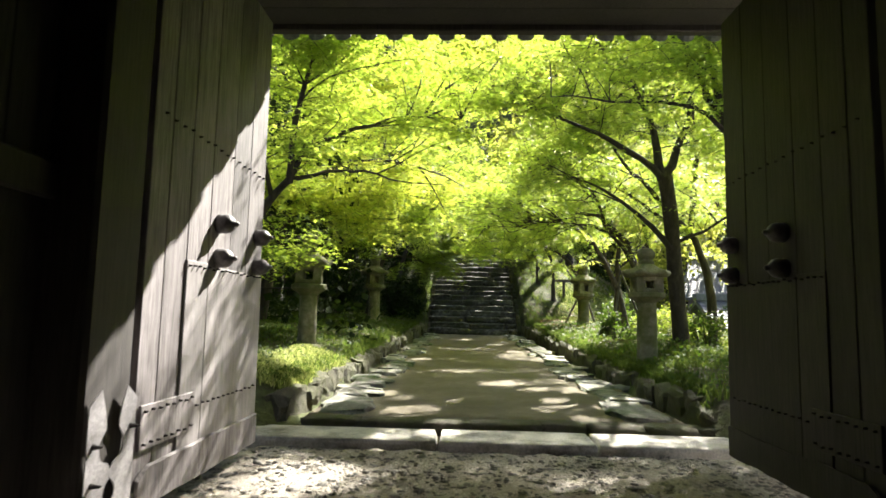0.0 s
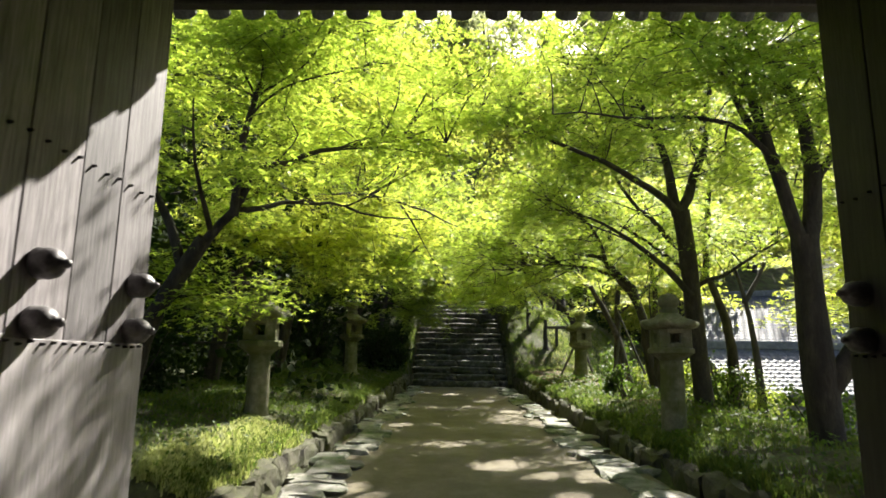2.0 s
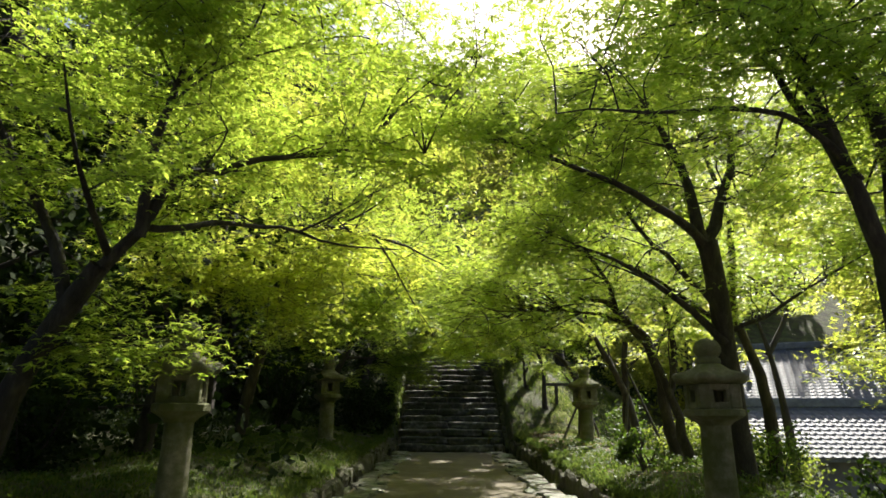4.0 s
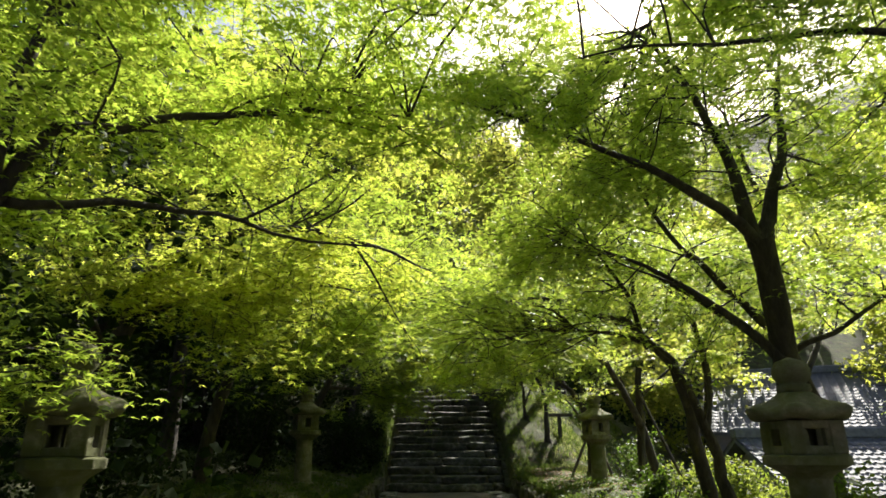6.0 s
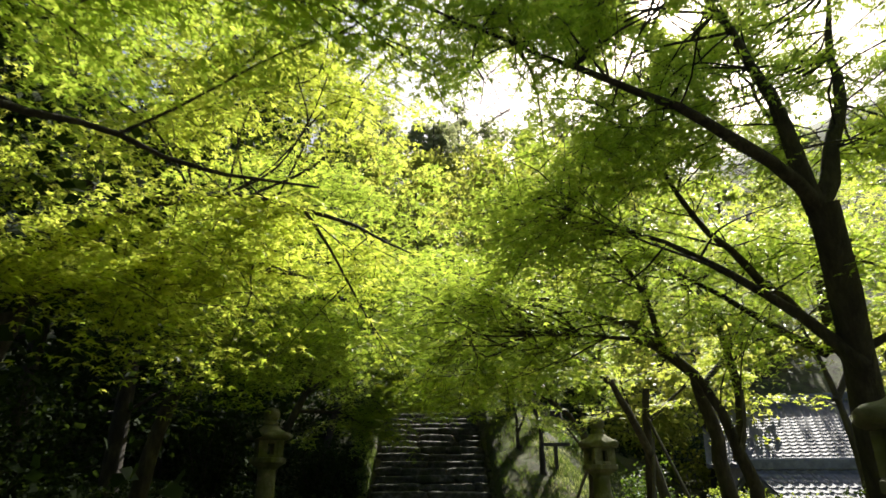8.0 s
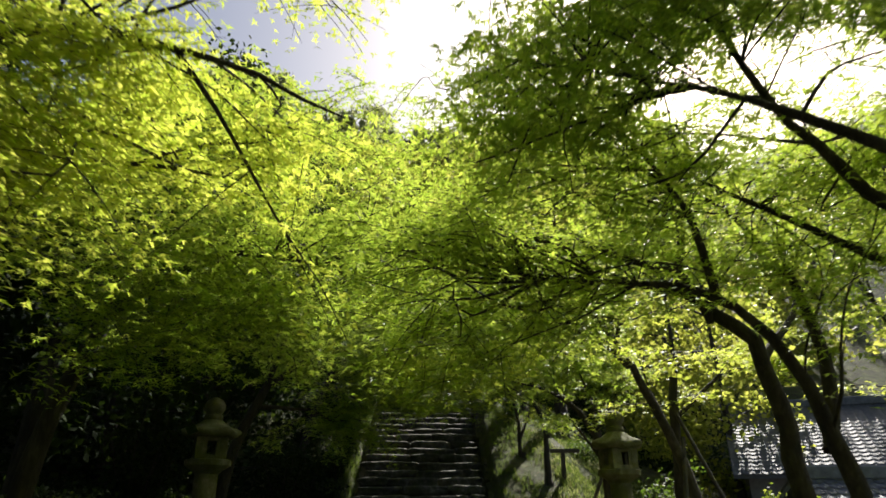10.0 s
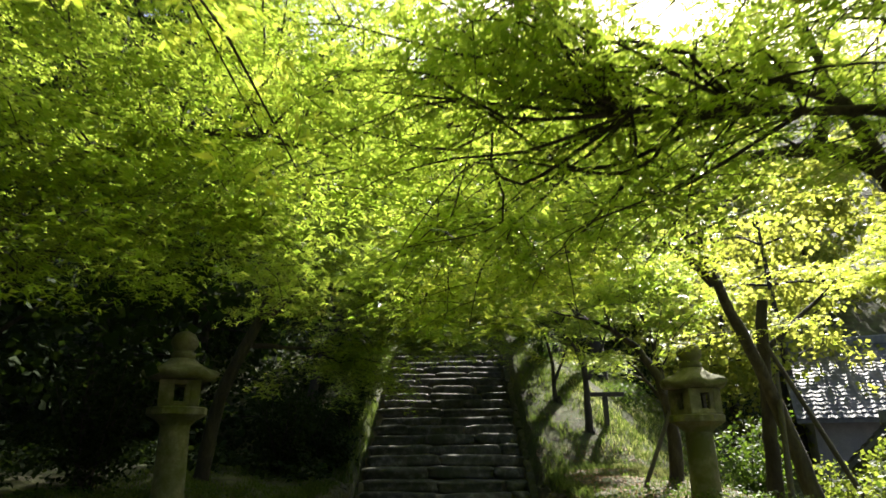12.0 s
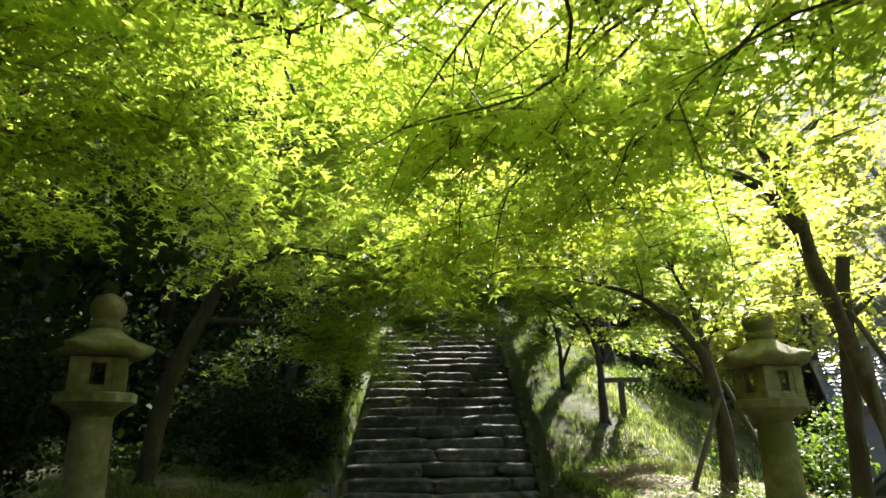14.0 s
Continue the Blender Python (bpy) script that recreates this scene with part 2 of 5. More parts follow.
def ground_z(x, y):
    """Height of the ground sheet: court, banks beside the path, slopes and hills."""
    x, y = np.asarray(x, float), np.asarray(y, float)
    ax = np.abs(x)
    base = rise_z(y)
    fall = np.clip((y - 24) / 8, 0, 1)
    left = 0.19 + 0.016 * np.clip(y - 10, 0, 14) + 0.35 * np.clip(ax - 1.9, 0, 0.6) + 0.17 * np.clip(ax - 2.5, 0, 0.9) + 0.05 * np.clip(ax - 3.4, 0, 3) + 0.28 * np.clip(ax - 7.0, 0, 60)
    right = 0.18 + 0.024 * np.clip(y - 10, 0, 14) + 0.22 * np.clip(ax - 1.9, 0, 0.6) + 0.07 * np.clip(ax - 2.5, 0, 0.6) - 0.42 * np.clip(ax - 3.9, 0, 4.2) + 0.42 * np.clip(ax - 40, 0, 60)
    right = right - fall * 0.25 * np.clip(ax - 2.2, 0, 10)
    bank = np.where(x < 0, left, right)
    lumps = 0.05 * np.sin(x * 1.7 + 1.3 * np.sin(y * 0.9)) * np.cos(y * 1.3) + 0.03 * np.sin(x * 4.1 + y * 2.7)
    z = base + np.where(ax > 2.0, bank + lumps * np.clip(ax - 2.0, 0, 1), np.where(ax > 1.86, bank * (ax - 1.86) / 0.14 - 0.02, -0.14))
    court = np.where(y < 5.3, 1.0, np.clip(1 - (y - 5.3) / 0.5, 0, 1))
    return z * (1 - court) + (-0.06) * court


def terrain():
    xs = np.unique(np.round(np.concatenate([np.linspace(-300, -40, 14), np.linspace(-40, -8, 33), np.linspace(-8, -1.7, 40),
                                            np.linspace(-1.7, 1.7, 5), np.linspace(1.7, 8, 40), np.linspace(8, 40, 33), np.linspace(40, 300, 14)]), 3))
    ys = np.unique(np.round(np.concatenate([np.linspace(-200, -4, 15), np.linspace(-4, 30, 137), np.linspace(30, 60, 31), np.linspace(60, 400, 24)]), 3))
    gx, gy = np.meshgrid(xs, ys)
    v = np.stack([gx, gy, ground_z(gx, gy)], 2).reshape(-1, 3)
    nx, ny = len(xs), len(ys)
    i = (np.arange(ny - 1)[:, None] * nx + np.arange(nx - 1)[None]).reshape(-1)
    q = np.stack([i, i + 1, i + nx + 1, i + nx], 1)
    return tagged(arrays_mesh("ground", v, q, M_GROUND, None, True), "mossy woodland ground rising into wooded hills", "ground", "", "structure")


terrain()


def strip(name, x0, x1, ys, z_of, mat, nx=12, wobble=0.0, seed=0):
    """A slightly uneven slab of ground between two lines, 10 cm deep at its rim."""
    rng = np.random.default_rng(seed)
    xs = np.linspace(x0, x1, nx)
    gx, gy = np.meshgrid(xs, ys)
    gz = z_of(gy) + rng.normal(0, wobble, gx.shape)
    gz[:, 0] -= 0.1
    gz[:, -1] -= 0.1
    gz[0, :] -= 0.1
    gz[-1, :] -= 0.1
    v = np.stack([gx, gy, gz], 2).reshape(-1, 3)
    i = (np.arange(len(ys) - 1)[:, None] * nx + np.arange(nx - 1)[None]).reshape(-1)
    return arrays_mesh(name, v, np.stack([i, i + 1, i + nx + 1, i + nx], 1), mat, None, True)


tagged(strip("path", -1.86, 1.86, np.linspace(5.74, STAIR_Y + 0.1, 120), lambda y: path_z(y) + 0.0, M_EARTH, 30, 0.006, 3),
       "packed earth path dappled with sunlight", "path", "", "structure")
tagged(strip("court", -6.0, 6.0, np.linspace(-8, 5.06, 150), lambda y: y * 0 - 0.02, M_GRAVEL, 120, 0.008, 4),
       "rough gravel and cobble floor under the gate", "floor", "", "structure")
tagged(strip("apron", -4.5, 4.5, np.linspace(5.4, 5.9, 8), lambda y: y * 0 - 0.015, M_EARTH, 40, 0.006, 5),
       "bare earth strip in front of the gate sill", "ground", "", "structure")


# ---- the gate ----
XL, XR = -1.86, 1.68          # inner faces of the two open door leaves
LEAF_Y0, LEAF_Y1, LEAF_TOP = 3.0, 4.72, 3.35


def nail_row(leaf, x, ys, z, side):
    for y in ys:
        bm = bmesh.new()
        bmesh.ops.create_cone(bm, cap_ends=True, segments=6, radius1=0.008, radius2=0.005, depth=0.02,
                              matrix=Matrix.Translation((x + side * 0.009, y, z + 0.006 * math.sin(y * 41))) @ Matrix.Rotation(side * math.pi / 2, 4, "Y"))
        part("nail", bm, M_IRON, leaf)


def nail_cover(parent, x, y, z, side):
    """Bullet-shaped iron cover over a great nail, with a small tip."""
    bm = bmesh.new()
    lathe(bm, [(0.058, 0), (0.063, 0.012), (0.059, 0.03), (0.062, 0.05), (0.054, 0.08), (0.034, 0.1), (0.016, 0.107), (0.019, 0.122), (0.008, 0.134)], 16)
    bmesh.ops.transform(bm, matrix=Matrix.Translation((x, y, z)) @ Matrix.Rotation(side * math.pi / 2, 4, "Y"), verts=bm.verts[:])
    part("nail_cover", bm, M_COVER, parent, "bullet-shaped grey iron nail cover", True)


def gate_leaf(number, x, side, wood, facing, tone):
    """An open leaf of upright planks; side +1 faces right."""
    leaf = thing(f"door_{number}", (0, 0, 0), f"open gate door leaf of {tone} planks with iron nail covers", "gate door", "gate doors", "structure")
    back = x - side * 0.09
    edges = [LEAF_Y0, 3.2, 3.45, 3.74, 4.08, 4.39, LEAF_Y1]
    for k, (a, b) in enumerate(zip(edges, edges[1:])):
        dep = random.uniform(0, 0.006)
        bm = bmesh.new()
        lo, hi = sorted((x - side * dep, back))
        box(bm, (lo, a + 0.0025, 0.16), (hi, b - 0.0025, LEAF_TOP), 0.004)
        part("plank", bm, wood, leaf)
    # rails on the back and the worn skirting board at the foot
    for z0, z1 in ((0.41, 0.57), (1.22, 1.38), (1.98, 2.14), (2.8, 2.95)):
        lo, hi = sorted((back, back - side * 0.06))
        boxed("rail", (lo, LEAF_Y0, z0), (hi, LEAF_Y1, z1), M_BEAM, leaf)
    bm = bmesh.new()
    lo, hi = sorted((x + side * 0.01, x + side * 0.03))
    ys = np.linspace(LEAF_Y0 + 0.02, LEAF_Y1 - 0.02, 18)
    up, lowr = [], []
    for y in ys:
        top = 0.28 + 0.02 * noise.noise((y * 3, 0.3, side)) - (0.06 if y < 3.1 else 0.0)
        bot = 0.075 + 0.015 * noise.noise((y * 5, 1.3, side))
        up.append([bm.verts.new((lo, y, top)), bm.verts.new((hi, y, top - 0.006))])
        lowr.append([bm.verts.new((lo, y, bot)), bm.verts.new((hi, y, bot))])
    for k in range(len(ys) - 1):
        for q in ((up[k][1], up[k + 1][1], lowr[k + 1][1], lowr[k][1]), (up[k][0], lowr[k][0], lowr[k + 1][0], up[k + 1][0]),
                  (up[k][0], up[k + 1][0], up[k + 1][1], up[k][1]), (lowr[k][0], lowr[k][1], lowr[k + 1][1], lowr[k + 1][0])):
            bm.faces.new(q)
    bm.faces.new((up[0][0], up[0][1], lowr[0][1], lowr[0][0]))
    bm.faces.new((up[-1][1], up[-1][0], lowr[-1][0], lowr[-1][1]))
    bmesh.ops.recalc_face_normals(bm, faces=bm.faces[:])
    part("skirting_board", bm, wood, leaf, "worn pale board nailed along the foot")
    # smooth boards nailed over the lower planks
    for a, b, top in ((3.44, 3.73, 1.325), (3.737, LEAF_Y1 - 0.004, 1.31)):
        lo, hi = sorted((x - side * 0.02, x + side * 0.009))
        boxed("facing_board", (lo, a, 0.2), (hi, b, top), facing, leaf, 0.003, f"smooth {tone} board nailed over the planks")
    # pale patch board with bent nails near the hinge
    lo, hi = sorted((x, x + side * 0.015))
    boxed("patch_board", (lo, LEAF_Y0 + 0.03, 0.35), (hi, 3.62, 0.57), wood, leaf, 0.004, "pale repair board with nails")
    nail_row(leaf, x + side * 0.015, np.linspace(3.06, 3.58, 8), 0.54, side)
    nail_row(leaf, x + side * 0.015, np.linspace(3.06, 3.58, 8), 0.38, side)
    nail_row(leaf, x + side * 0.009, np.linspace(3.66, 4.62, 13), 0.49, side)
    nail_row(leaf, x + side * 0.009, np.linspace(3.46, 4.66, 19), 1.295, side)
    nail_row(leaf, x, np.linspace(3.1, 4.66, 16), 2.06, side)
    for y in (3.86, 4.57):
        for z in (1.37, 1.59):
            nail_cover(leaf, x, y, z, side)
    for z in (0.45, 2.9):
        lo, hi = sorted((x - side * 0.04, x - side * 0.10))
        boxed("hinge", (lo, LEAF_Y0 - 0.09, z), (hi, LEAF_Y0 + 0.02, z + 0.1), M_IRON, leaf)
    return leaf


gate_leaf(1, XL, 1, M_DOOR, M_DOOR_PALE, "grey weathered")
# Right leaf takes the beam timber: its shade is put into the colour.
gate_leaf(2, XR, -1, M_BEAM, M_BEAM, "shade-darkened timber")


def gate_post(name, x, y, w, d, shoe_side=0):
    """Square pillar on a stone pad, with a pierced metal shoe where asked."""
    post = thing(name, (x, y, 0), "square shade-darkened timber gate pillar on a stone base", "pillar", "gate pillars", "structure")
    boxed("shaft", (-w / 2, -d / 2, 0.10), (w / 2, d / 2, 4.3), M_BEAM, post, 0.02)
    bm = bmesh.new()
    bm.from_mesh(ROCK_FLAT[0])
    bmesh.ops.transform(bm, matrix=Matrix.Translation((0, 0, 0.03)) @ Matrix.Diagonal((w * 1.5, d * 1.45, 0.2, 1)), verts=bm.verts[:])
    part("base_stone", bm, M_SILL, post, "low granite base stone", True)
    if shoe_side:
        s = shoe_side * (w / 2 + 0.028)
        bm = bmesh.new()
        # plate outline with a boar-eye notch from above, as rows of quads left and right of the notch
        half = d / 2 - 0.004
        zs = np.linspace(0.06, 0.69, 30)
        for side in (-1, 1):
            prev = None
            for z in zs:
                notch = 0.0
                if z > 0.36:
                    notch = float(np.interp(z, [0.36, 0.39, 0.46, 0.52, 0.6, 0.69], [0.008, 0.085, 0.1, 0.045, 0.065, 0.1]))
                elif 0.19 < z < 0.29:
                    notch = 0.045 * math.sqrt(max(0.0, 1 - ((z - 0.24) / 0.05) ** 2))
                outer = half - (0.08 * (z - 0.63) / 0.06 if z > 0.63 else 0)
                row = [bm.verts.new((s, side * max(notch, 0.0005), z)), bm.verts.new((s, side * max(outer, notch + 0.002), z)),
                       bm.verts.new((s + shoe_side * 0.005, side * max(notch, 0.0005), z)), bm.verts.new((s + shoe_side * 0.005, side * max(outer, notch + 0.002), z))]
                if prev:
                    for a, b in ((0, 1), (3, 2), (1, 3), (2, 0)):
                        bm.faces.new((prev[a], prev[b], row[b], row[a]))
                prev = row
        bmesh.ops.recalc_face_normals(bm, faces=bm.faces[:])
        shoe = part("metal_shoe", bm, M_PLATE, post, "pierced pale metal shoe round the foot")
        for y, z in ((-0.145, 0.46), (0.145, 0.5), (-0.13, 0.12), (0.13, 0.16), (-0.14, 0.3)):
            bm = bmesh.new()
            bmesh.ops.create_cone(bm, cap_ends=True, segments=8, radius1=0.014, radius2=0.005, depth=0.05,
                                  matrix=Matrix.Translation((s + shoe_side * 0.025, y, z)) @ Matrix.Rotation(shoe_side * math.pi / 2, 4, "Y"))
            part("stud", bm, M_IRON, shoe)
    return post


ROCK_FLAT = [rock_mesh("base_stone", 91 + k, 3, 0.05, 9) for k in range(3)]
gate_post("gate_pillar", XL - 0.25, 2.76, 0.5, 0.38, 1)
gate_post("gate_pillar", XR + 0.25, 2.76, 0.5, 0.38, -1)
gate_post("gate_pillar", XL - 0.25, -0.9, 0.4, 0.4)
gate_post("gate_pillar", XR + 0.25, -0.9, 0.4, 0.4)


def planked_wall(name, x, y0, y1, side):
    w = thing(name, (0, 0, 0), "dark plank wall beside the gate passage", "wall", "", "structure")
    n = int((y1 - y0) / 0.26)
    for k in range(n):
        a, b = y0 + (y1 - y0) * k / n, y0 + (y1 - y0) * (k + 1) / n
        lo, hi = sorted((x, x - side * 0.08))
        boxed("plank", (lo, a + 0.002, 0.0), (hi, b - 0.002, 4.2), M_BEAM, w, 0.004)
    for z in (0.05, 1.5, 3.1):
        lo, hi = sorted((x, x + side * 0.05))
        boxed("rail", (lo, y0, z), (hi, y1, z + 0.16), M_BEAM, w)
    return w


planked_wall("wall_west", XL - 0.22, -0.7, 2.56, 1)
planked_wall("wall_east", XR + 0.22, -0.7, 2.56, -1)
for nm, x0, x1 in (("wall_north", -5.2, XL - 0.5), ("wall_south", XR + 0.5, 5.2)):
    w = tagged(boxed(nm, (x0, 2.62, -0.1), (x1, 2.74, 4.2), M_PLASTER, None, 0.004), "plastered wing wall of the gate", "wall", "", "structure")
# Unseen walls added behind and beside so light enters only from ahead.
tagged(boxed("wall_back", (-5.2, -2.3, -0.1), (5.2, -2.15, 4.2), M_BEAM, None, 0.004), "unseen timber wall added behind to keep back light out", "wall", "", "structure")
for nm, x in (("wall_outer_west", -5.3), ("wall_outer_east", 5.18)):
    tagged(boxed(nm, (x, -2.3, -0.1), (x + 0.12, 2.74, 4.2), M_PLASTER, None, 0.004), "unseen plastered end wall added to keep side light out", "wall", "", "structure")
# lintel, ties and ceiling
tagged(boxed("lintel", (-5.2, 2.42, 3.62), (5.2, 2.9, 4.05), M_BEAM, None, 0.02), "heavy shade-darkened timber lintel over the gateway", "beam", "", "structure")
for x in (-2.1, 1.93):
    tagged(boxed("tie_beam", (x - 0.16, -1.6, 3.75), (x + 0.16, 4.9, 4.05), M_BEAM, None, 0.02), "shade-darkened timber tie beam under the gate roof", "beam", "tie beams", "structure")
bm = bmesh.new()
box(bm, (-5.6, -2.2, 4.06), (5.6, 2.9, 4.12))
tagged(part("ceiling", bm, M_BEAM), "dark boarded ceiling under the gate roof", "ceiling", "", "structure")

EAVE_Y, EAVE_Z = 5.72, 3.77
# Boarding added to cover the lit rafters and keep the eave dark.
soffit = thing("soffit", (0, 0, 0), "added dark boarding that covers lit rafters under the eave", "soffit", "", "structure")
for k in range(8):
    boxed("board", (-5.6, 2.92 + k * 0.312, 3.68), (5.6, 3.225 + k * 0.312, 3.705), M_BEAM, soffit, 0.003)


def gate_roof():
    """Tiled gable roof, ridge along x, eaves over both sides."""
    roof = thing("gate_roof", (0, 0, 0), "grey round-tiled gate roof with exposed rafters", "roof", "", "structure")
    ridge_y, ridge_z = 1.9, 6.1
    for sgn, ey in ((1, EAVE_Y), (-1, ridge_y * 2 - EAVE_Y)):
        run, drop = ey - ridge_y, ridge_z - EAVE_Z
        bm = bmesh.new()
        a = [bm.verts.new((x, y, z + dz)) for dz in (0.0, 0.09) for x, y, z in
             ((-6, ridge_y, ridge_z), (6, ridge_y, ridge_z), (6, ey - sgn * 0.06, EAVE_Z + 0.05), (-6, ey - sgn * 0.06, EAVE_Z + 0.05))]
        for q in ((0, 1, 2, 3), (7, 6, 5, 4), (0, 4, 5, 1), (1, 5, 6, 2), (2, 6, 7, 3), (3, 7, 4, 0)):
            bm.faces.new([a[i] for i in q])
        bmesh.ops.recalc_face_normals(bm, faces=bm.faces[:])
        part("roof_deck", bm, M_BEAM, roof)
        length = math.hypot(run, drop)
        tilt = math.atan2(-drop, run)
        for k in range(46):
            x = -5.75 + k * 0.25
            # rafter below, round tile above with its end disc, pan tile lip between
            m = Matrix.Translation((x, ridge_y, ridge_z)) @ Matrix.Rotation(tilt if sgn > 0 else -tilt, 4, "X")
            bm = bmesh.new()
            box(bm, (-0.045, 0.2 if sgn > 0 else -length + 0.55, -0.12), (0.045, length - 0.55 if sgn > 0 else -0.2, -0.01))
            bmesh.ops.transform(bm, matrix=m, verts=bm.verts[:])
            part("rafter", bm, M_BEAM, roof)
            if abs(x) > 3.4 and sgn < 0:
                continue
            bm = bmesh.new()
            bmesh.ops.create_cone(bm, cap_ends=True, segments=14, radius1=0.08, radius2=0.08, depth=length,
                                  matrix=m @ Matrix.Translation((0, sgn * length / 2, 0.085)) @ Matrix.Rotation(math.pi / 2, 4, "X"))
            part("round_tile", bm, M_TILE, roof)
            bm = bmesh.new()
            prev = None
            for i in range(7):
                u = -1 + i / 3
                px, pz = x + 0.125 + u * 0.085, EAVE_Z + 0.072 - 0.03 * (1 - u * u)
                row = [bm.verts.new((px, ey, pz)), bm.verts.new((px, ey, pz - 0.05)), bm.verts.new((px, ey - sgn * 0.3, pz + 0.2)), ]
                if prev:
                    bm.faces.new((prev[0], row[0], row[1], prev[1]))
                    bm.faces.new((prev[0], prev[2], row[2], row[0]))
                prev = row
            part("pan_tile", bm, M_TILE, roof)
        boxed("eave_board", (-6, min(ey - sgn * 0.3, ey - sgn * 0.2), EAVE_Z - 0.14), (6, max(ey - sgn * 0.3, ey - sgn * 0.2), EAVE_Z + 0.34), M_BEAM, roof, 0.01)
    boxed("ridge", (-6.1, ridge_y - 0.2, ridge_z), (6.1, ridge_y + 0.2, ridge_z + 0.45), M_TILE, roof, 0.06)
    return roof


gate_roof()

# sill stones
sill = thing("sill", (0, 0, 0), "worn pale granite sill slabs across the gateway", "threshold", "", "structure")
SLAB = rock_set("slab", M_SILL, 4, 60, 4, 0.03, 40)
for k, (a, b) in enumerate(((-3.9, -2.2), (-2.18, -0.5), (-0.48, 0.78), (0.8, 2.1), (2.12, 3.8))):
    piece("slab", SLAB[k % 4], ((a + b) / 2, 5.29, -0.05), (b - a, 0.56 - 0.02 * (k % 2), 0.2), sill, random.uniform(-0.5, 0.5))


# ---- stone lanterns ----
def lantern(at, rz=0, shaft=0.8, r=1.15, s=1.0, label="mossy granite stone lantern with round shaft and jewel top"):
    """Standing lantern: round shaft, moulded platform, pierced light box, curved cap, jewel."""
    t = thing("stone_lantern", at, label, "stone lantern", "stone lanterns beside the path", "", rz)

    def up(h):
        return shaft + h * s

    bm = bmesh.new()
    lathe(bm, [(0.33 * r, -0.15), (0.34 * r, 0.04), (0.30 * r, 0.09), (0.2 * r, 0.11)], 24, lumps=0.04)
    part("base", bm, M_LANTERN, t, "", True)
    bm = bmesh.new()
    lathe(bm, [(0.182 * r, 0.07), (0.18 * r, 0.14), (0.172 * r, 0.18), (0.165 * r, 0.5 * shaft), (0.158 * r, shaft - 0.06), (0.163 * r, shaft + 0.02)], 22, lumps=0.03, seed=at[0])
    part("shaft", bm, M_LANTERN, t, "", True)
    bm = bmesh.new()
    lathe(bm, [(0.16 * r, up(-0.01)), (0.21 * r, up(0.04)), (0.3 * r, up(0.09)), (0.325 * r, up(0.105)), (0.325 * r, up(0.17)), (0.3 * r, up(0.185)), (0.1 * r, up(0.19))], 12, lumps=0.03)
    part("platform", bm, M_LANTERN, t, "thick moulded platform stone")
    # light box: corner posts, window jambs, sill and head round open windows
    z0, z1, a = up(0.185), up(0.465), 0.165 * r
    for sx in (-1, 1):
        for sy in (-1, 1):
            boxed("corner_post", (sx * a - 0.055, sy * a - 0.055, z0), (sx * a + 0.055, sy * a + 0.055, z1), M_LANTERN, t, 0.008)
    boxed("box_sill", (-a - 0.05, -a - 0.05, z0), (a + 0.05, a + 0.05, z0 + 0.06), M_LANTERN, t, 0.006)
    boxed("box_head", (-a - 0.05, -a - 0.05, z1 - 0.055), (a + 0.05, a + 0.05, z1), M_LANTERN, t, 0.006)
    for sx in (-1, 1):
        for lo, hi in ((-a + 0.04, -0.06), (0.06, a - 0.04)):
            boxed("jamb", (sx * (a + 0.02) - 0.025, lo, z0 + 0.05), (sx * (a + 0.02) + 0.025, hi, z1 - 0.04), M_LANTERN, t, 0.004)
            boxed("jamb", (lo, sx * (a + 0.02) - 0.025, z0 + 0.05), (hi, sx * (a + 0.02) + 0.025, z1 - 0.04), M_LANTERN, t, 0.004)
    bm = bmesh.new()
    n = 36
    rings = []
    for q, z in ((0.05, 0.46), (0.33, 0.465), (0.365, 0.485), (0.38, 0.52), (0.345, 0.555), (0.27, 0.605), (0.19, 0.66), (0.135, 0.705), (0.12, 0.71)):
        ring = []
        for k in range(n):
            ang = 2 * math.pi * k / n
            lobe = abs(math.cos(3 * ang)) ** 2.5
            flare = 1 + 0.12 * lobe * (q > 0.3)
            lift = 0.05 * lobe * max(0, (q - 0.2) / 0.2)
            ring.append(bm.verts.new((q * r * flare * math.cos(ang), q * r * flare * math.sin(ang), up(z) + lift)))
        rings.append(ring)
    for a1, b1 in zip(rings, rings[1:]):
        for k in range(n):
            bm.faces.new((a1[k], a1[(k + 1) % n], b1[(k + 1) % n], b1[k]))
    bm.faces.new(rings[0][::-1]), bm.faces.new(rings[-1])
    part("cap", bm, M_LANTERN, t, "curved six-sided cap stone with upturned corners", True)
    bm = bmesh.new()
    lathe(bm, [(0.12 * r, up(0.7)), (0.135 * r, up(0.73)), (0.13 * r, up(0.775)), (0.1 * r, up(0.79)), (0.12 * r, up(0.81)), (0.15 * r, up(0.86)), (0.148 * r, up(0.92)), (0.11 * r, up(0.985)), (0.05 * r, up(1.01)), (0.01, up(1.025))], 20)
    part("jewel", bm, M_LANTERN, t, "onion-shaped jewel finial", True)
    return t


LANTERNS = [(-2.6, 9.1, 10, 0.74, 0.8, 0.9), (-3.05, 18.7, 25, 0.85, 1.05, 1.1), (2.45, 9.5, 0, 0.9, 0.88, 0.82), (3.32, 19.25, 15, 0.82, 1.03, 1.1)]
for x, y, rz, sh, r, sc in LANTERNS:
    lantern((x, y, float(ground_z(x, y)) - 0.1), rz, sh + 0.08, r, sc)

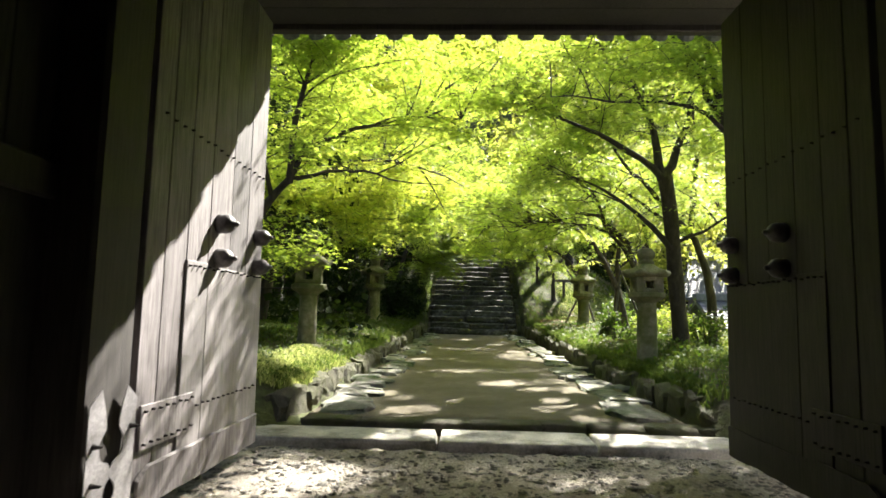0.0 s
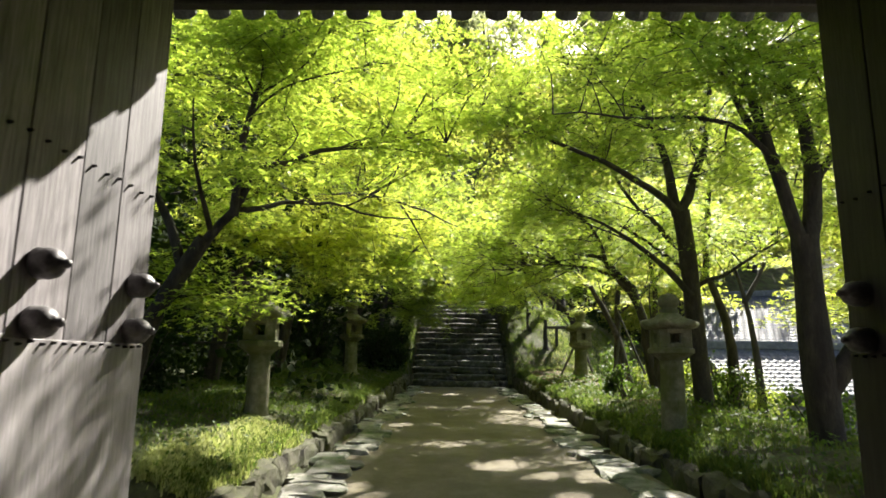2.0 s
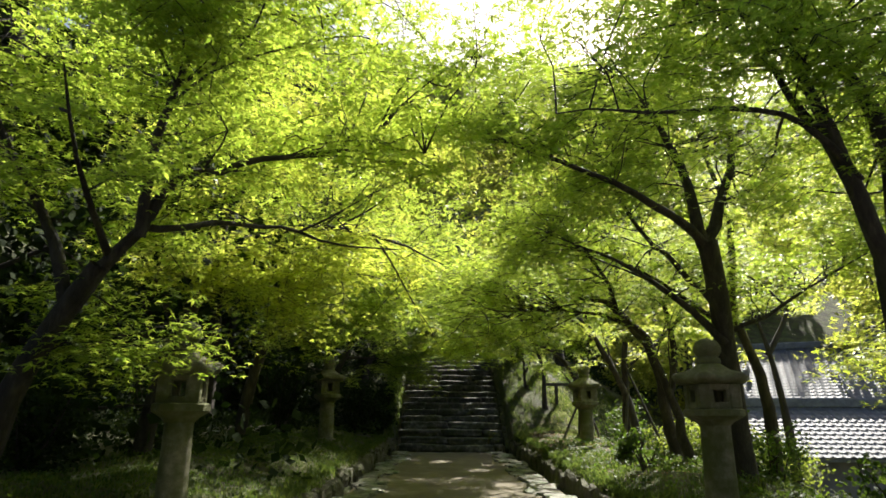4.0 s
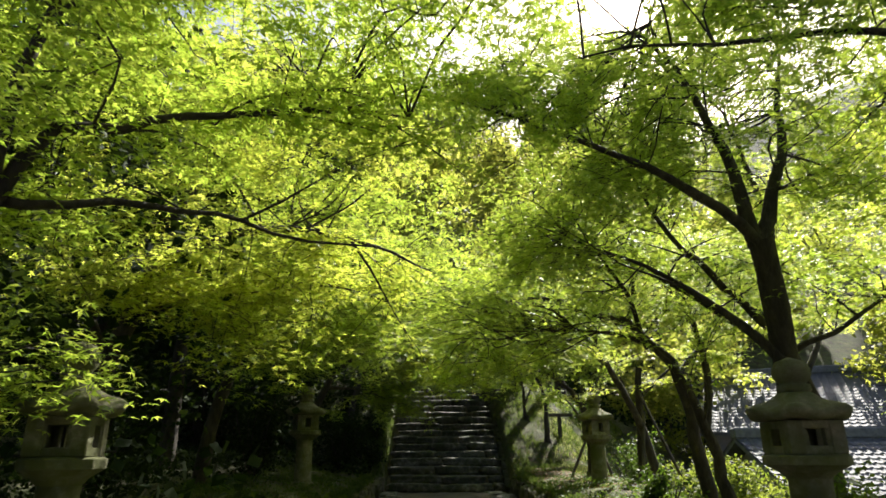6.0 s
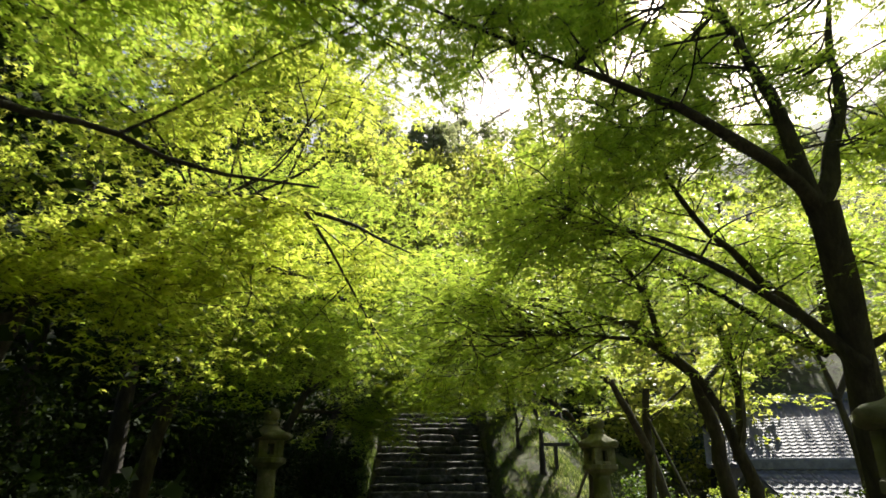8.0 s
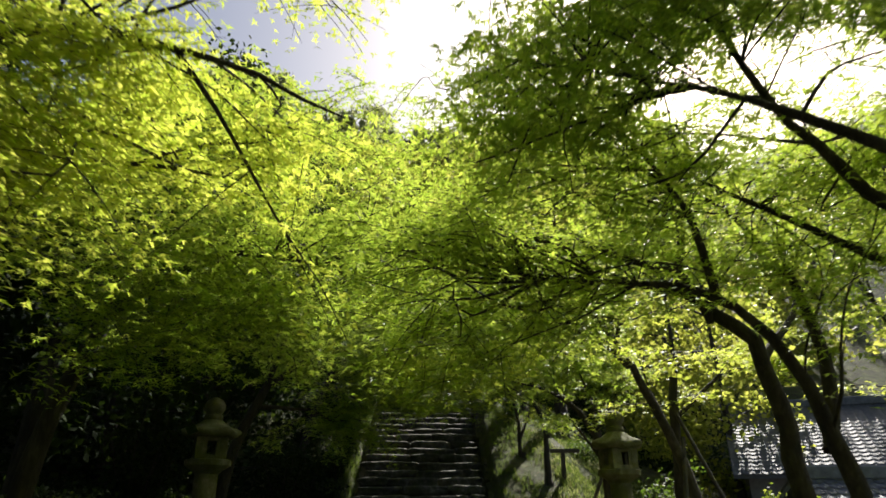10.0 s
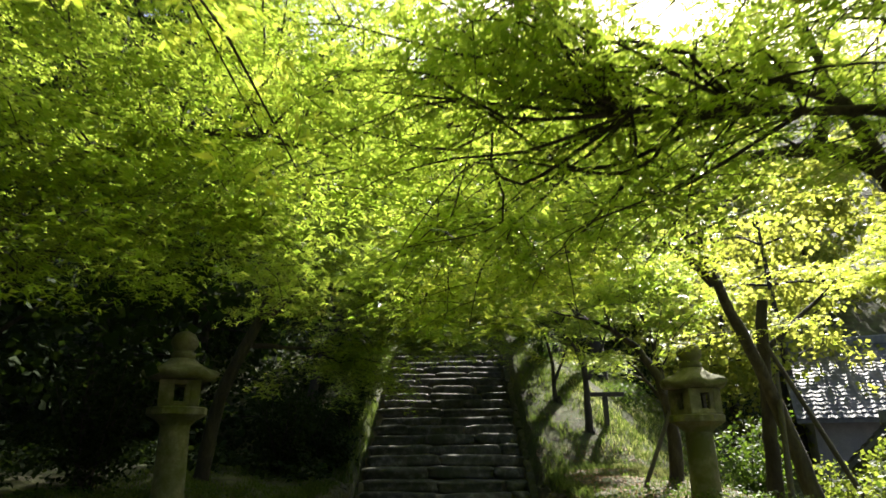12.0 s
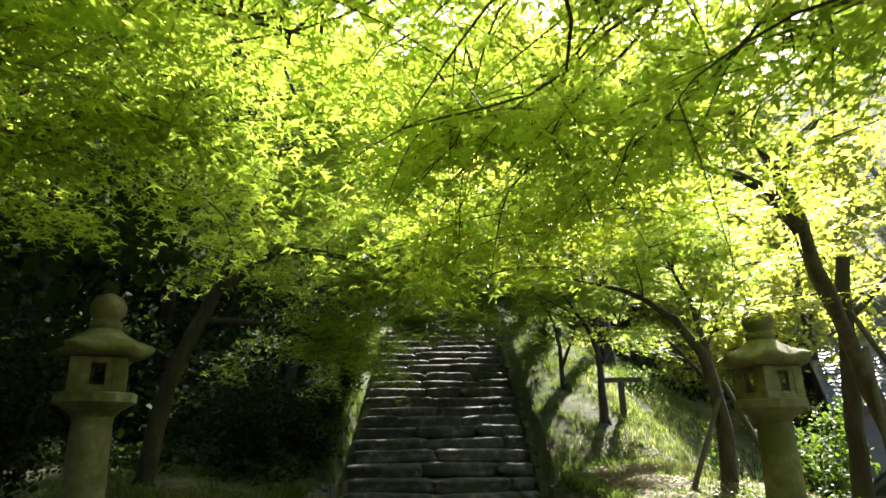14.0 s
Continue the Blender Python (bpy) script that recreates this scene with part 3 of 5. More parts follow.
# plain upright stone near the gate
bm = bmesh.new()
bm.from_mesh(rock_mesh("stele", 5, 3, 0.03, 12))
bmesh.ops.transform(bm, matrix=Matrix.Translation((0, 0, 0.62)) @ Matrix.Diagonal((0.62, 0.32, 1.42, 1)), verts=bm.verts[:])
st = part("stone_stele", bm, M_LANTERN, None, "", True)
st.matrix_world = pose(-3.42, 6.95, float(ground_z(-3.42, 6.95)), 0, 0, 8)
tagged(st, "dark upright stone stele standing on the mossy bank", "stele")

# ---- kerbs, edging and stairs ----
def cobble_line(name, label, rocks, x_of, y0, y1, size, z_of, jitter=0.03, word="stone"):
    line = thing(name, (0, 0, 0), label, "kerb", "", "structure")
    y = y0
    while y < y1:
        s = random.uniform(0.55, 1.5) * size[1]
        w = size[0] * random.uniform(0.8, 1.2)
        hgt = size[2] * random.uniform(0.8, 1.2)
        piece(word, random.choice(rocks), (x_of(y) + random.uniform(-jitter, jitter), y + s / 2, float(z_of(y)) + hgt * 0.0),
              (w, s * 1.22, hgt), line, random.uniform(-6, 6), random.uniform(-3, 3), random.uniform(-4, 4))
        y += s
    return line


KERB_ROCKS = rock_set("stone", M_KERB, 12, 10, 3, 0.42, 7)
EDGE_ROCKS = rock_set("stone", M_STONE, 10, 30, 3, 0.34, 8)
for me in KERB_ROCKS + EDGE_ROCKS:      # broken faces
    me.polygons.foreach_set("use_smooth", np.zeros(len(me.polygons), bool))
for side, nm in ((-1, "kerb_west"), (1, "kerb_east")):
    cobble_line(nm, "low mossy retaining kerb of rough stones along the bank", KERB_ROCKS, lambda y: side * 1.97, 5.75, STAIR_Y - 0.1,
                (0.25, 0.38, 0.36), lambda y: path_z(y) + 0.0 + 0.016 * max(0.0, min(14.0, y - 10)), 0.03)
    cobble_line("edging_west" if side < 0 else "edging_east", "flat weathered edging stones set along the earth path", EDGE_ROCKS,
                lambda y: side * (1.5 + 0.1 * math.sin(y * 1.7)), 5.95, STAIR_Y - 0.3, (0.42, 0.34, 0.14), lambda y: path_z(y) - 0.022, 0.15)
FRONT_ROCKS = rock_set("stone", M_KERB, 6, 90, 3, 0.26, 12)
front = thing("path_edge", (0, 0, 0), "row of rough stones forming the step up onto the path", "kerb", "", "structure")
x = -1.72
while x < 1.8:
    w = random.uniform(0.38, 0.62)
    piece("stone", random.choice(FRONT_ROCKS), (x + w / 2, 5.74 + random.uniform(-0.02, 0.02), 0.035), (w * 1.03, 0.3, 0.14), front, random.uniform(-3, 3))
    x += w
for side in (-1, 1):
    x = 1.95
    while x < 3.6:
        w = random.uniform(0.35, 0.6)
        piece("stone", random.choice(KERB_ROCKS), (side * (x + w / 2), 5.84, -0.08 if side < 0 else -0.02), (w * 1.05, 0.26, 0.24 if side < 0 else 0.3), front, random.uniform(-8, 8))
        x += w

stairs = thing("stairs", (0, 0, 0), "long flight of rough granite steps with mossy joints", "stairs", "", "structure")
STEP_ROCKS = rock_set("step_stone", M_STEP, 12, 120, 5, 0.2, 7)
for k in range(STEPS):
    x = -HALF
    z = STAIR_Z + RISER * (k + 1)
    while x < HALF - 0.05:
        w = min(random.uniform(0.8, 1.7), HALF - x)
        if HALF - x - w < 0.3:
            w = HALF - x
        piece("step_stone", random.choice(STEP_ROCKS), (x + w / 2, STAIR_Y + TREAD * k + 0.26 + random.uniform(-0.045, 0.045), z - RISER / 2 - 0.015 + random.uniform(-0.022, 0.018)),
              (w * 1.01, TREAD * 1.3, RISER * 1.12), stairs, random.uniform(-3, 3), random.uniform(-2.5, 2.5), random.uniform(-1.5, 1.5))
        x += w
bm = bmesh.new()
for k in range(STEPS):
    box(bm, (-HALF - 0.05, STAIR_Y + 0.1 + TREAD * k, STAIR_Z - 0.4 + RISER * k), (HALF + 0.05, STAIR_Y + 0.1 + TREAD * STEPS + 0.4, STAIR_Z - 0.05 + RISER * (k + 1)))
part("stair_fill", bm, M_EARTH, stairs)
for side, nm in ((-1, "stringer_west"), (1, "stringer_east")):
    line = thing(nm, (0, 0, 0), "sloping mossy stone border beside the steps", "kerb", "", "structure")
    for k in range(STEPS):
        y = STAIR_Y + TREAD * k
        piece("stone", random.choice(KERB_ROCKS), (side * (HALF + 0.16), y + 0.22, STAIR_Z + RISER * (k + (-0.95 if side < 0 else 0.45))), (0.26, TREAD * 1.18, 0.34), line, random.uniform(-3, 3), 27)


# ---- trees ----
def lobe(a, r, z):
    return (r * math.sin(radians(a)), r * math.cos(radians(a)), z)


def star_leaf():
    """Five-lobed maple leaf of unit reach, lobes a little drooped: a kite and two darts."""
    v = [(0, 0, 0), lobe(-30, 0.4, 0.03), lobe(0, 1.0, -0.22), lobe(30, 0.4, 0.03)]
    for s in (1, -1):
        v += [(0, 0, 0), lobe(s * 118, 0.62, -0.14), lobe(s * 84, 0.3, 0.02), lobe(s * 55, 0.92, -0.2)]
    return np.array(v, np.float32), np.arange(12).reshape(3, 4)


def dart_leaf():
    """Four-lobed leaf for trees further off: two darts."""
    v = []
    for s in (1, -1):
        v += [(0, 0, 0), lobe(s * 98, 0.8, -0.16), lobe(s * 55, 0.36, 0.02), lobe(s * 22, 1.0, -0.2)]
    return np.array(v, np.float32), np.arange(8).reshape(2, 4)


def blade_leaf():
    return (np.array([(0, 0, 0), (0.42, 0.5, -0.05), (0, 1, -0.2), (-0.42, 0.5, -0.05)], np.float32), np.array([(0, 1, 2, 3)], np.int64))


def lay_leaves(name, centres, size, mat, parent, template, rng, tilt=20, category=False):
    """Puts a leaf at each centre, mostly level, turned at random."""
    v0, q0 = template
    n = len(centres)
    yaw = rng.uniform(0, 2 * np.pi, n)
    tx, ty = rng.normal(0, np.radians(tilt), n), rng.normal(0, np.radians(tilt), n)
    s = size * rng.uniform(0.65, 1.25, n)
    cy, sy, cx, sx, cp, sp = np.cos(yaw), np.sin(yaw), np.cos(tx), np.sin(tx), np.cos(ty), np.sin(ty)
    o, e = np.zeros(n), np.ones(n)
    rz = np.stack([cy, -sy, o, sy, cy, o, o, o, e], 1).reshape(-1, 3, 3)
    rx = np.stack([e, o, o, o, cx, -sx, o, sx, cx], 1).reshape(-1, 3, 3)
    ry = np.stack([cp, o, sp, o, e, o, -sp, o, cp], 1).reshape(-1, 3, 3)
    r = (rx @ ry @ rz) * s[:, None, None]
    v = np.einsum("nij,kj->nki", r, v0) + centres[:, None, :]
    q = q0[None] + (np.arange(n) * len(v0))[:, None, None]
    ob = arrays_mesh(name, v.reshape(-1, 3), q.reshape(-1, 4), mat, parent)
    ob["kind"] = "stuff"
    return ob


def smooth_line(pts, step=0.25):
    """Catmull-Rom through the points."""
    p = [np.array(a, float) for a in pts]
    p = [2 * p[0] - p[1]] + p + [2 * p[-1] - p[-2]]
    out = []
    for a, b, c, d in zip(p, p[1:], p[2:], p[3:]):
        n = max(2, int(np.linalg.norm(c - b) / step))
        for k in range(n):
            t = k / n
            out.append(0.5 * (2 * b + (c - a) * t + (2 * a - 5 * b + 4 * c - d) * t * t + (3 * b - a - 3 * c + d) * t ** 3))
    out.append(p[-2])
    return np.array(out)


class Tube:
    """Gathers tapered limbs into one set of points and quads."""

    def __init__(self):
        self.v, self.q, self.n = [], [], 0

    def add(self, line, r0, r1, sides=7, knobs=0.08, rng=None):
        m = len(line)
        d = np.gradient(line, axis=0)
        d /= np.linalg.norm(d, axis=1)[:, None] + 1e-9
        ref = np.array([0.31, 0.95, 0.05]) if abs(d[0][2]) > 0.7 else np.array([0.05, 0.02, 1.0])
        u = np.cross(d, ref)
        u /= np.linalg.norm(u, axis=1)[:, None] + 1e-9
        w = np.cross(d, u)
        r = np.linspace(r0, r1, m) * (1 + knobs * (rng.standard_normal(m) if rng is not None else 0))
        a = np.arange(sides) * 2 * np.pi / sides
        ring = line[:, None] + r[:, None, None] * (np.cos(a)[None, :, None] * u[:, None] + np.sin(a)[None, :, None] * w[:, None])
        self.v.append(ring.reshape(-1, 3))
        i = (np.arange(m - 1)[:, None] * sides + np.arange(sides)[None])
        j = (np.arange(m - 1)[:, None] * sides + (np.arange(sides)[None] + 1) % sides)
        self.q.append(np.stack([i, j, j + sides, i + sides], 2).reshape(-1, 4) + self.n)
        self.n += m * sides

    def mesh(self, name, mat, parent):
        return arrays_mesh(name, np.concatenate(self.v), np.concatenate(self.q), mat, parent, True)


def twigs(line, r_end, rng, tube, tips, count, reach, up=0.12, start=0.35, side=None, droop=0.1, flat=0.25):
    """Side branches from a limb, each with finer twigs; gathers where leaves sit."""
    m = len(line)
    for k in range(count):
        i = int(m * (start + (1 - start) * (k + rng.uniform(0, 1)) / count))
        i = min(i, m - 2)
        d = line[min(i + 1, m - 1)] - line[i]
        d = d / (np.linalg.norm(d) + 1e-9)
        ang = rng.uniform(0, 2 * np.pi)
        out = np.array([math.cos(ang), math.sin(ang), rng.normal(up, flat)])
        out = out + d * 0.7
        if side is not None:
            out = out + np.array(side) * 0.5
        out /= np.linalg.norm(out)
        ln = reach * rng.uniform(0.5, 1.15)
        pts = [line[i]]
        cur = out.copy()
        for s in range(4):
            cur = cur + rng.normal(0, 0.16, 3) + np.array([0, 0, -droop * (s > 1)])
            cur /= np.linalg.norm(cur)
            pts.append(pts[-1] + cur * ln / 4)
        sub = smooth_line(pts, 0.2)
        r0 = max(0.008, min(0.03, ln * 0.011))
        if in_gap(sub) > 0.3:
            continue
        tube.add(sub, r0, 0.004, 4, 0.05, rng)
        for p in sub[len(sub) // 4:]:
            tips.append((p, 0.26))
        for t in range(3):
            a = sub[rng.integers(len(sub) // 3, len(sub))]
            dd = cur + rng.normal(0, 0.5, 3) * np.array([1, 1, 0.35])
            dd /= np.linalg.norm(dd)
            l2 = ln * rng.uniform(0.25, 0.5)
            tw = np.array([a + dd * l2 * u + np.array([0, 0, -0.1 * droop * 6 * u * u * l2]) for u in (0, 0.35, 0.7, 1.0)])
            tube.add(tw, 0.006, 0.0025, 3, 0, None)
            for p in tw[1:]:
                tips.append((p, 0.22))


CLEARINGS = [(-2.05, 7.5, 0.45, 0.5), (-2.2, 8.2, 0.45, 0.6), (-2.0, 8.8, 0.4, 0.3), (-1.7, 6.7, 0.3, 0.3), (0.2, 8.6, 0.12, 0.28), (0.7, 6.6, 0.1, 0.3), (-0.8, 6.2, 0.1, 0.3), (-1.3, 4.1, 0, 0.4),
             (-0.5, 5.4, 0, 0.22), (2.6, 13.2, 0.5, 0.5), (-0.3, 20.5, 0.3, 0.3), (0.6, 18.0, 0.25, 0.3), (5.0, 22.8, 0.3, 1.1), (-1.85, 6.3, 0.15, 0.32), (1.35, 6.9, 0.15, 0.28), (1.2, 8.1, 0.12, 0.28), (-1.25, 7.3, 0.1, 0.22), (1.0, 5.3, 0.0, 0.25), (-0.9, 5.2, 0.0, 0.2)]
# higher up: where the sun reaches down onto lit sprays (place, radius)
WELLS = [(0.6, 14.8, 3.9, 0.6), (-0.2, 16.2, 4.2, 0.6), (-1.5, 12.0, 3.9, 0.65), (-2.5, 8.8, 2.1, 0.4), (-3.0, 11.6, 3.5, 0.7)]
rng_gap = np.random.default_rng(5)
for k in range(24):
    CLEARINGS.append((rng_gap.uniform(-2.2, 2.2), rng_gap.uniform(6, 26), 0.15, rng_gap.uniform(0.1, 0.24)))


def in_gap(pts):
    """Share of the points that lie in a gap of the canopy."""
    c, way = np.asarray(pts), np.array(SUN_WAY)
    hit = np.zeros(len(c), bool)
    for fx, fy, fz, fr in CLEARINGS[:13] + WELLS:
        d = c - np.array([fx, fy, fz])
        along = d @ way
        hit |= (np.linalg.norm(d - along[:, None] * way, axis=1) < fr) & (along > 0.5)
    return hit.mean()


def leaf_centres(tips, n, rng, thick=0.03):
    """Leaf places in flat sprays round the twig points."""
    idx = rng.integers(0, len(tips), n)
    c = np.array([tips[i][0] for i in idx])
    r = np.array([tips[i][1] for i in idx])
    a = rng.uniform(0, 2 * np.pi, n)
    rad = r * np.sqrt(rng.uniform(0, 1, n))
    z = rng.normal(0, thick, n) - 0.35 * rad * rad / np.maximum(r, 1e-3)
    c = c + np.stack([rad * np.cos(a), rad * np.sin(a), z], 1)
    way = np.array(SUN_WAY)
    for fx, fy, fz, fr in CLEARINGS:      # gaps in the canopy through which the sun falls
        d = c - np.array([fx, fy, fz])
        off = np.linalg.norm(d - (d @ way)[:, None] * way, axis=1)
        c = c[off > fr * rng.uniform(0.75, 1.15, len(c))]
    for fx, fy, fz, fr in WELLS:
        d = c - np.array([fx, fy, fz])
        along = d @ way
        off = np.linalg.norm(d - along[:, None] * way, axis=1)
        c = c[(off > fr * rng.uniform(0.6, 1.2, len(c))) | (along < 0.5) | (rng.uniform(0, 1, len(c)) < 0.4)]
    return c


def maple(seed, limbs, leaves, label, size=0.05, mat=None, reach=1.5, per=1.5, extra=(), droop=0.1, root=True, template=None, group="maples along the path", hang=(), fills=()):
    """A maple: limbs are (points, thick end, thin end, bears twigs, pull)."""
    rng = np.random.default_rng(seed)
    base = limbs[0][0][0]
    t = thing("maple_tree", (0, 0, 0), label, "tree", group)
    tube, tips, spines = Tube(), [], []
    for pts, r0, r1, bears, *pull in limbs:
        r1 = min(r1, 0.007) if bears else r1
        line = smooth_line(pts)
        if len(line) > 6:
            wob = np.cumsum(rng.normal(0, 0.022, line.shape), axis=0)
            wob -= np.linspace(0, 1, len(line))[:, None] * wob[-1]
            line = line + wob * (r0 < 0.12)
        tube.add(line, r0, r1, 10 if r0 > 0.1 else 7, 0.035, rng)
        if r0 < 0.125 or len(limbs) < 3:
            spines.append(line[len(line) // 4:])
        if bears:
            length = np.sum(np.linalg.norm(np.diff(line, axis=0), axis=1))
            twigs(line, r1, rng, tube, tips, max(2, int(length * per * bears)), reach, side=pull[0] if pull else None, droop=droop)
    spine = np.concatenate(spines or [smooth_line(limbs[0][0])])
    for (fx, fy, fz), (ax, ay, az), n in fills:
        for k in range(n):
            d = rng.normal(0, 1, 3)
            d *= rng.uniform(0.25, 1) ** 0.5 / np.linalg.norm(d)
            goal = np.array([fx, fy, fz]) + d * np.array([ax, ay, az])
            dist = np.linalg.norm((spine - goal) * np.array([1, 1, 1.6]), axis=1)
            a = spine[int(np.argmin(dist + rng.uniform(0, 1.7, len(dist))))]
            ln = np.linalg.norm(goal - a)
            if ln < 0.25:
                continue
            bend = a + (goal - a) * 0.35 + rng.normal(0, 0.09 * ln, 3) + np.array([0, 0, 0.06 * ln])
            mid2 = a + (goal - a) * 0.7 + rng.normal(0, 0.08 * ln, 3) + np.array([0, 0, 0.05 * ln])
            sub = smooth_line([a, bend, mid2, goal, goal + (goal - mid2) * 0.4 + np.array([0, 0, -0.1])], 0.18)
            if in_gap(sub) > 0.35:
                continue
            tube.add(sub, min(0.016, 0.005 + 0.005 * ln), 0.0025, 5, 0.05, rng)
            for p in sub[len(sub) // 3:]:
                tips.append((p, 0.3))
            for t2 in range(4):
                b2 = sub[rng.integers(len(sub) // 3, len(sub))]
                dd = rng.normal(0, 1, 3) * np.array([1, 1, 0.22])
                dd /= np.linalg.norm(dd)
                l2 = rng.uniform(0.35, 0.75)
                tw = np.array([b2 + dd * l2 * u + np.array([0, 0, -0.22 * u * u * l2]) for u in (0, 0.35, 0.7, 1.0)])
                tube.add(tw, 0.005, 0.002, 3, 0, None)
                for p in tw[1:]:
                    tips.append((p, 0.24))
    if root:
        p = np.array(base)
        for k in range(5):
            a = k * 1.26 + rng.uniform(-0.3, 0.3)
            d = np.array([math.cos(a), math.sin(a), 0])
            r = limbs[0][1]
            tube.add(np.array([p + [0, 0, 0.22], p + d * r * 1.1 + [0, 0, 0.06], p + d * r * 2.4 + [0, 0, -0.1]]), r * 0.6, r * 0.2, 6)
    tube.mesh("trunk", M_BARK, t)
    for p in hang:
        tips.append((np.array(p), 0.3))
    c = leaf_centres(tips, leaves, rng)
    lay_leaves("crown", c, size * (1.3 if template is None else 1.22), mat or M_MAPLE, t, template or STAR, rng)
    return t


STAR, DART, BLADE = star_leaf(), dart_leaf(), blade_leaf()


def gz(x, y, d=0.0):
    return float(ground_z(x, y)) + d


LM = "green Japanese maple with layered branches"
# the dark forked maple nearest the gate
maple(1, [([(3.5, 8.1, gz(3.5, 8.1, -0.1)), (3.46, 8.12, 1.6), (3.44, 8.1, 2.6)], 0.175, 0.135, 0),
          ([(3.44, 8.1, 2.45), (3.27, 8.05, 3.1), (3.1, 8.05, 3.7), (3.02, 8.15, 4.6), (2.9, 8.4, 5.6)], 0.085, 0.025, 1.0),
          ([(3.24, 8.05, 3.2), (2.8, 8.0, 3.65), (2.4, 8.0, 3.8), (1.6, 8.3, 4.0), (0.9, 8.7, 4.2)], 0.035, 0.012, 0.7),
          ([(3.44, 8.1, 2.5), (3.6, 8.15, 3.2), (3.55, 8.3, 4.2), (3.4, 8.8, 5.4), (3.2, 9.4, 6.4)], 0.1, 0.03, 0.9),
          ([(3.5, 8.1, 0.95), (3.85, 8.0, 1.5), (4.3, 7.95, 2.4), (4.8, 7.9, 3.6)], 0.12, 0.04, 0.8),
          ([(3.6, 8.15, 3.1), (3.9, 8.2, 3.6), (4.3, 8.2, 4.6)], 0.06, 0.02, 1.0),
          ([(3.2, 8.05, 3.2), (2.9, 8.3, 4.2), (2.6, 8.6, 5.2)], 0.06, 0.02, 1.0)],
      28000, LM + ", dark forked trunk", 0.05, M_MAPLE_DEEP_SHADE, fills=[((3.0, 8.4, 5.2), (2.4, 1.6, 1.3), 60), ((4.6, 9.0, 4.2), (1.6, 1.4, 1.2), 30), ((3.4, 7.7, 4.5), (1.9, 1.1, 1.1), 40), ((2.6, 9.2, 6.0), (2.2, 1.2, 0.9), 30)])
# the tall twin-stemmed maple behind the first east lantern
maple(2, [([(3.75, 11.8, gz(3.75, 11.8, -0.1)), (3.6, 11.6, 1.6), (3.4, 11.25, 2.9), (3.25, 11.05, 3.6)], 0.15, 0.125, 0),
          ([(3.25, 11.05, 3.5), (3.1, 11.0, 4.3), (2.7, 10.9, 5.2), (2.3, 10.9, 6.2)], 0.09, 0.03, 1.0),
          ([(3.25, 11.05, 3.6), (3.55, 11.15, 4.2), (3.85, 11.2, 5.0), (4.1, 11.3, 6.4)], 0.09, 0.03, 1.0),
          ([(3.2, 11.05, 3.5), (2.5, 10.8, 4.0), (1.7, 10.6, 4.4), (0.9, 10.5, 4.7), (0.1, 10.4, 4.9)], 0.065, 0.018, 1.2),
          ([(3.45, 11.3, 2.3), (2.9, 11.6, 3.0), (2.2, 11.9, 3.6), (1.4, 12.1, 4.0)], 0.06, 0.018, 1.1),
          ([(3.5, 11.4, 2.4), (4.2, 11.2, 2.8), (5.0, 11.1, 3.3)], 0.04, 0.015, 1.0)],
      35000, LM + ", twin stems behind a lantern", 0.05, M_MAPLE_DEEP_SHADE, fills=[((1.3, 12.5, 4.5), (1.6, 1.3, 1.4), 44), ((2.4, 11.3, 5.6), (2.7, 2.2, 1.6), 64), ((2.4, 12.9, 6.1), (2.1, 1.2, 1.1), 32), ((1.0, 10.6, 4.7), (1.5, 1.3, 0.5), 26), ((4.4, 11.4, 4.0), (1.4, 1.2, 1.1), 26)])
# curved stems further on
maple(3, [([(3.9, 14.2, gz(3.9, 14.2, -0.1)), (3.7, 14.1, 1.4), (3.3, 13.9, 2.3), (2.9, 14.0, 2.9), (2.2, 14.2, 3.2), (1.3, 14.2, 3.2)], 0.1, 0.03, 1.1),
          ([(3.6, 14.05, 1.7), (3.8, 14.3, 2.8), (3.6, 14.6, 3.8), (3.0, 14.9, 4.8)], 0.07, 0.02, 1.0),
          ([(2.9, 14.0, 2.9), (2.5, 13.6, 3.8), (1.8, 13.4, 4.5)], 0.045, 0.015, 1.2)],
      14500, LM + ", slender curved stems", 0.05, M_MAPLE_DEEP_SHADE, fills=[((2.0, 14.2, 4.2), (1.9, 1.5, 1.1), 60), ((3.8, 14.2, 4.2), (1.5, 1.3, 1.0), 20), ((0.7, 14.9, 3.4), (1.7, 1.4, 0.9), 44)])
maple(4, [([(4.15, 15.4, gz(4.15, 15.4, -0.1)), (3.95, 15.2, 1.4), (3.76, 15.07, 2.18), (3.52, 14.9, 2.75), (3.3, 15.1, 3.15), (3.05, 15.4, 3.5), (2.88, 16.2, 3.83), (2.16, 16.9, 4.1), (1.2, 17.2, 4.0), (0.5, 17.4, 3.7)], 0.115, 0.025, 0.9),
          ([(3.3, 15.05, 3.1), (2.9, 14.78, 3.45), (2.25, 14.4, 3.5), (1.5, 14.6, 3.8), (0.7, 15.0, 3.8)], 0.06, 0.02, 1.0),
          ([(3.05, 15.4, 3.5), (3.2, 15.5, 4.3), (3.0, 15.4, 5.3)], 0.06, 0.02, 1.0),
          ([(3.7, 15.0, 2.5), (4.7, 15.6, 3.6), (5.3, 15.9, 4.6)], 0.055, 0.02, 1.0)],
      13500, LM + ", limb arching over path", 0.07, M_MAPLE_DEEP_SHADE, template=DART, fills=[((2.2, 15.8, 4.9), (2.3, 1.6, 0.9), 16), ((0.7, 15.9, 3.8), (1.9, 1.6, 0.9), 40), ((0.8, 17.3, 3.3), (1.6, 1.1, 0.7), 34)])
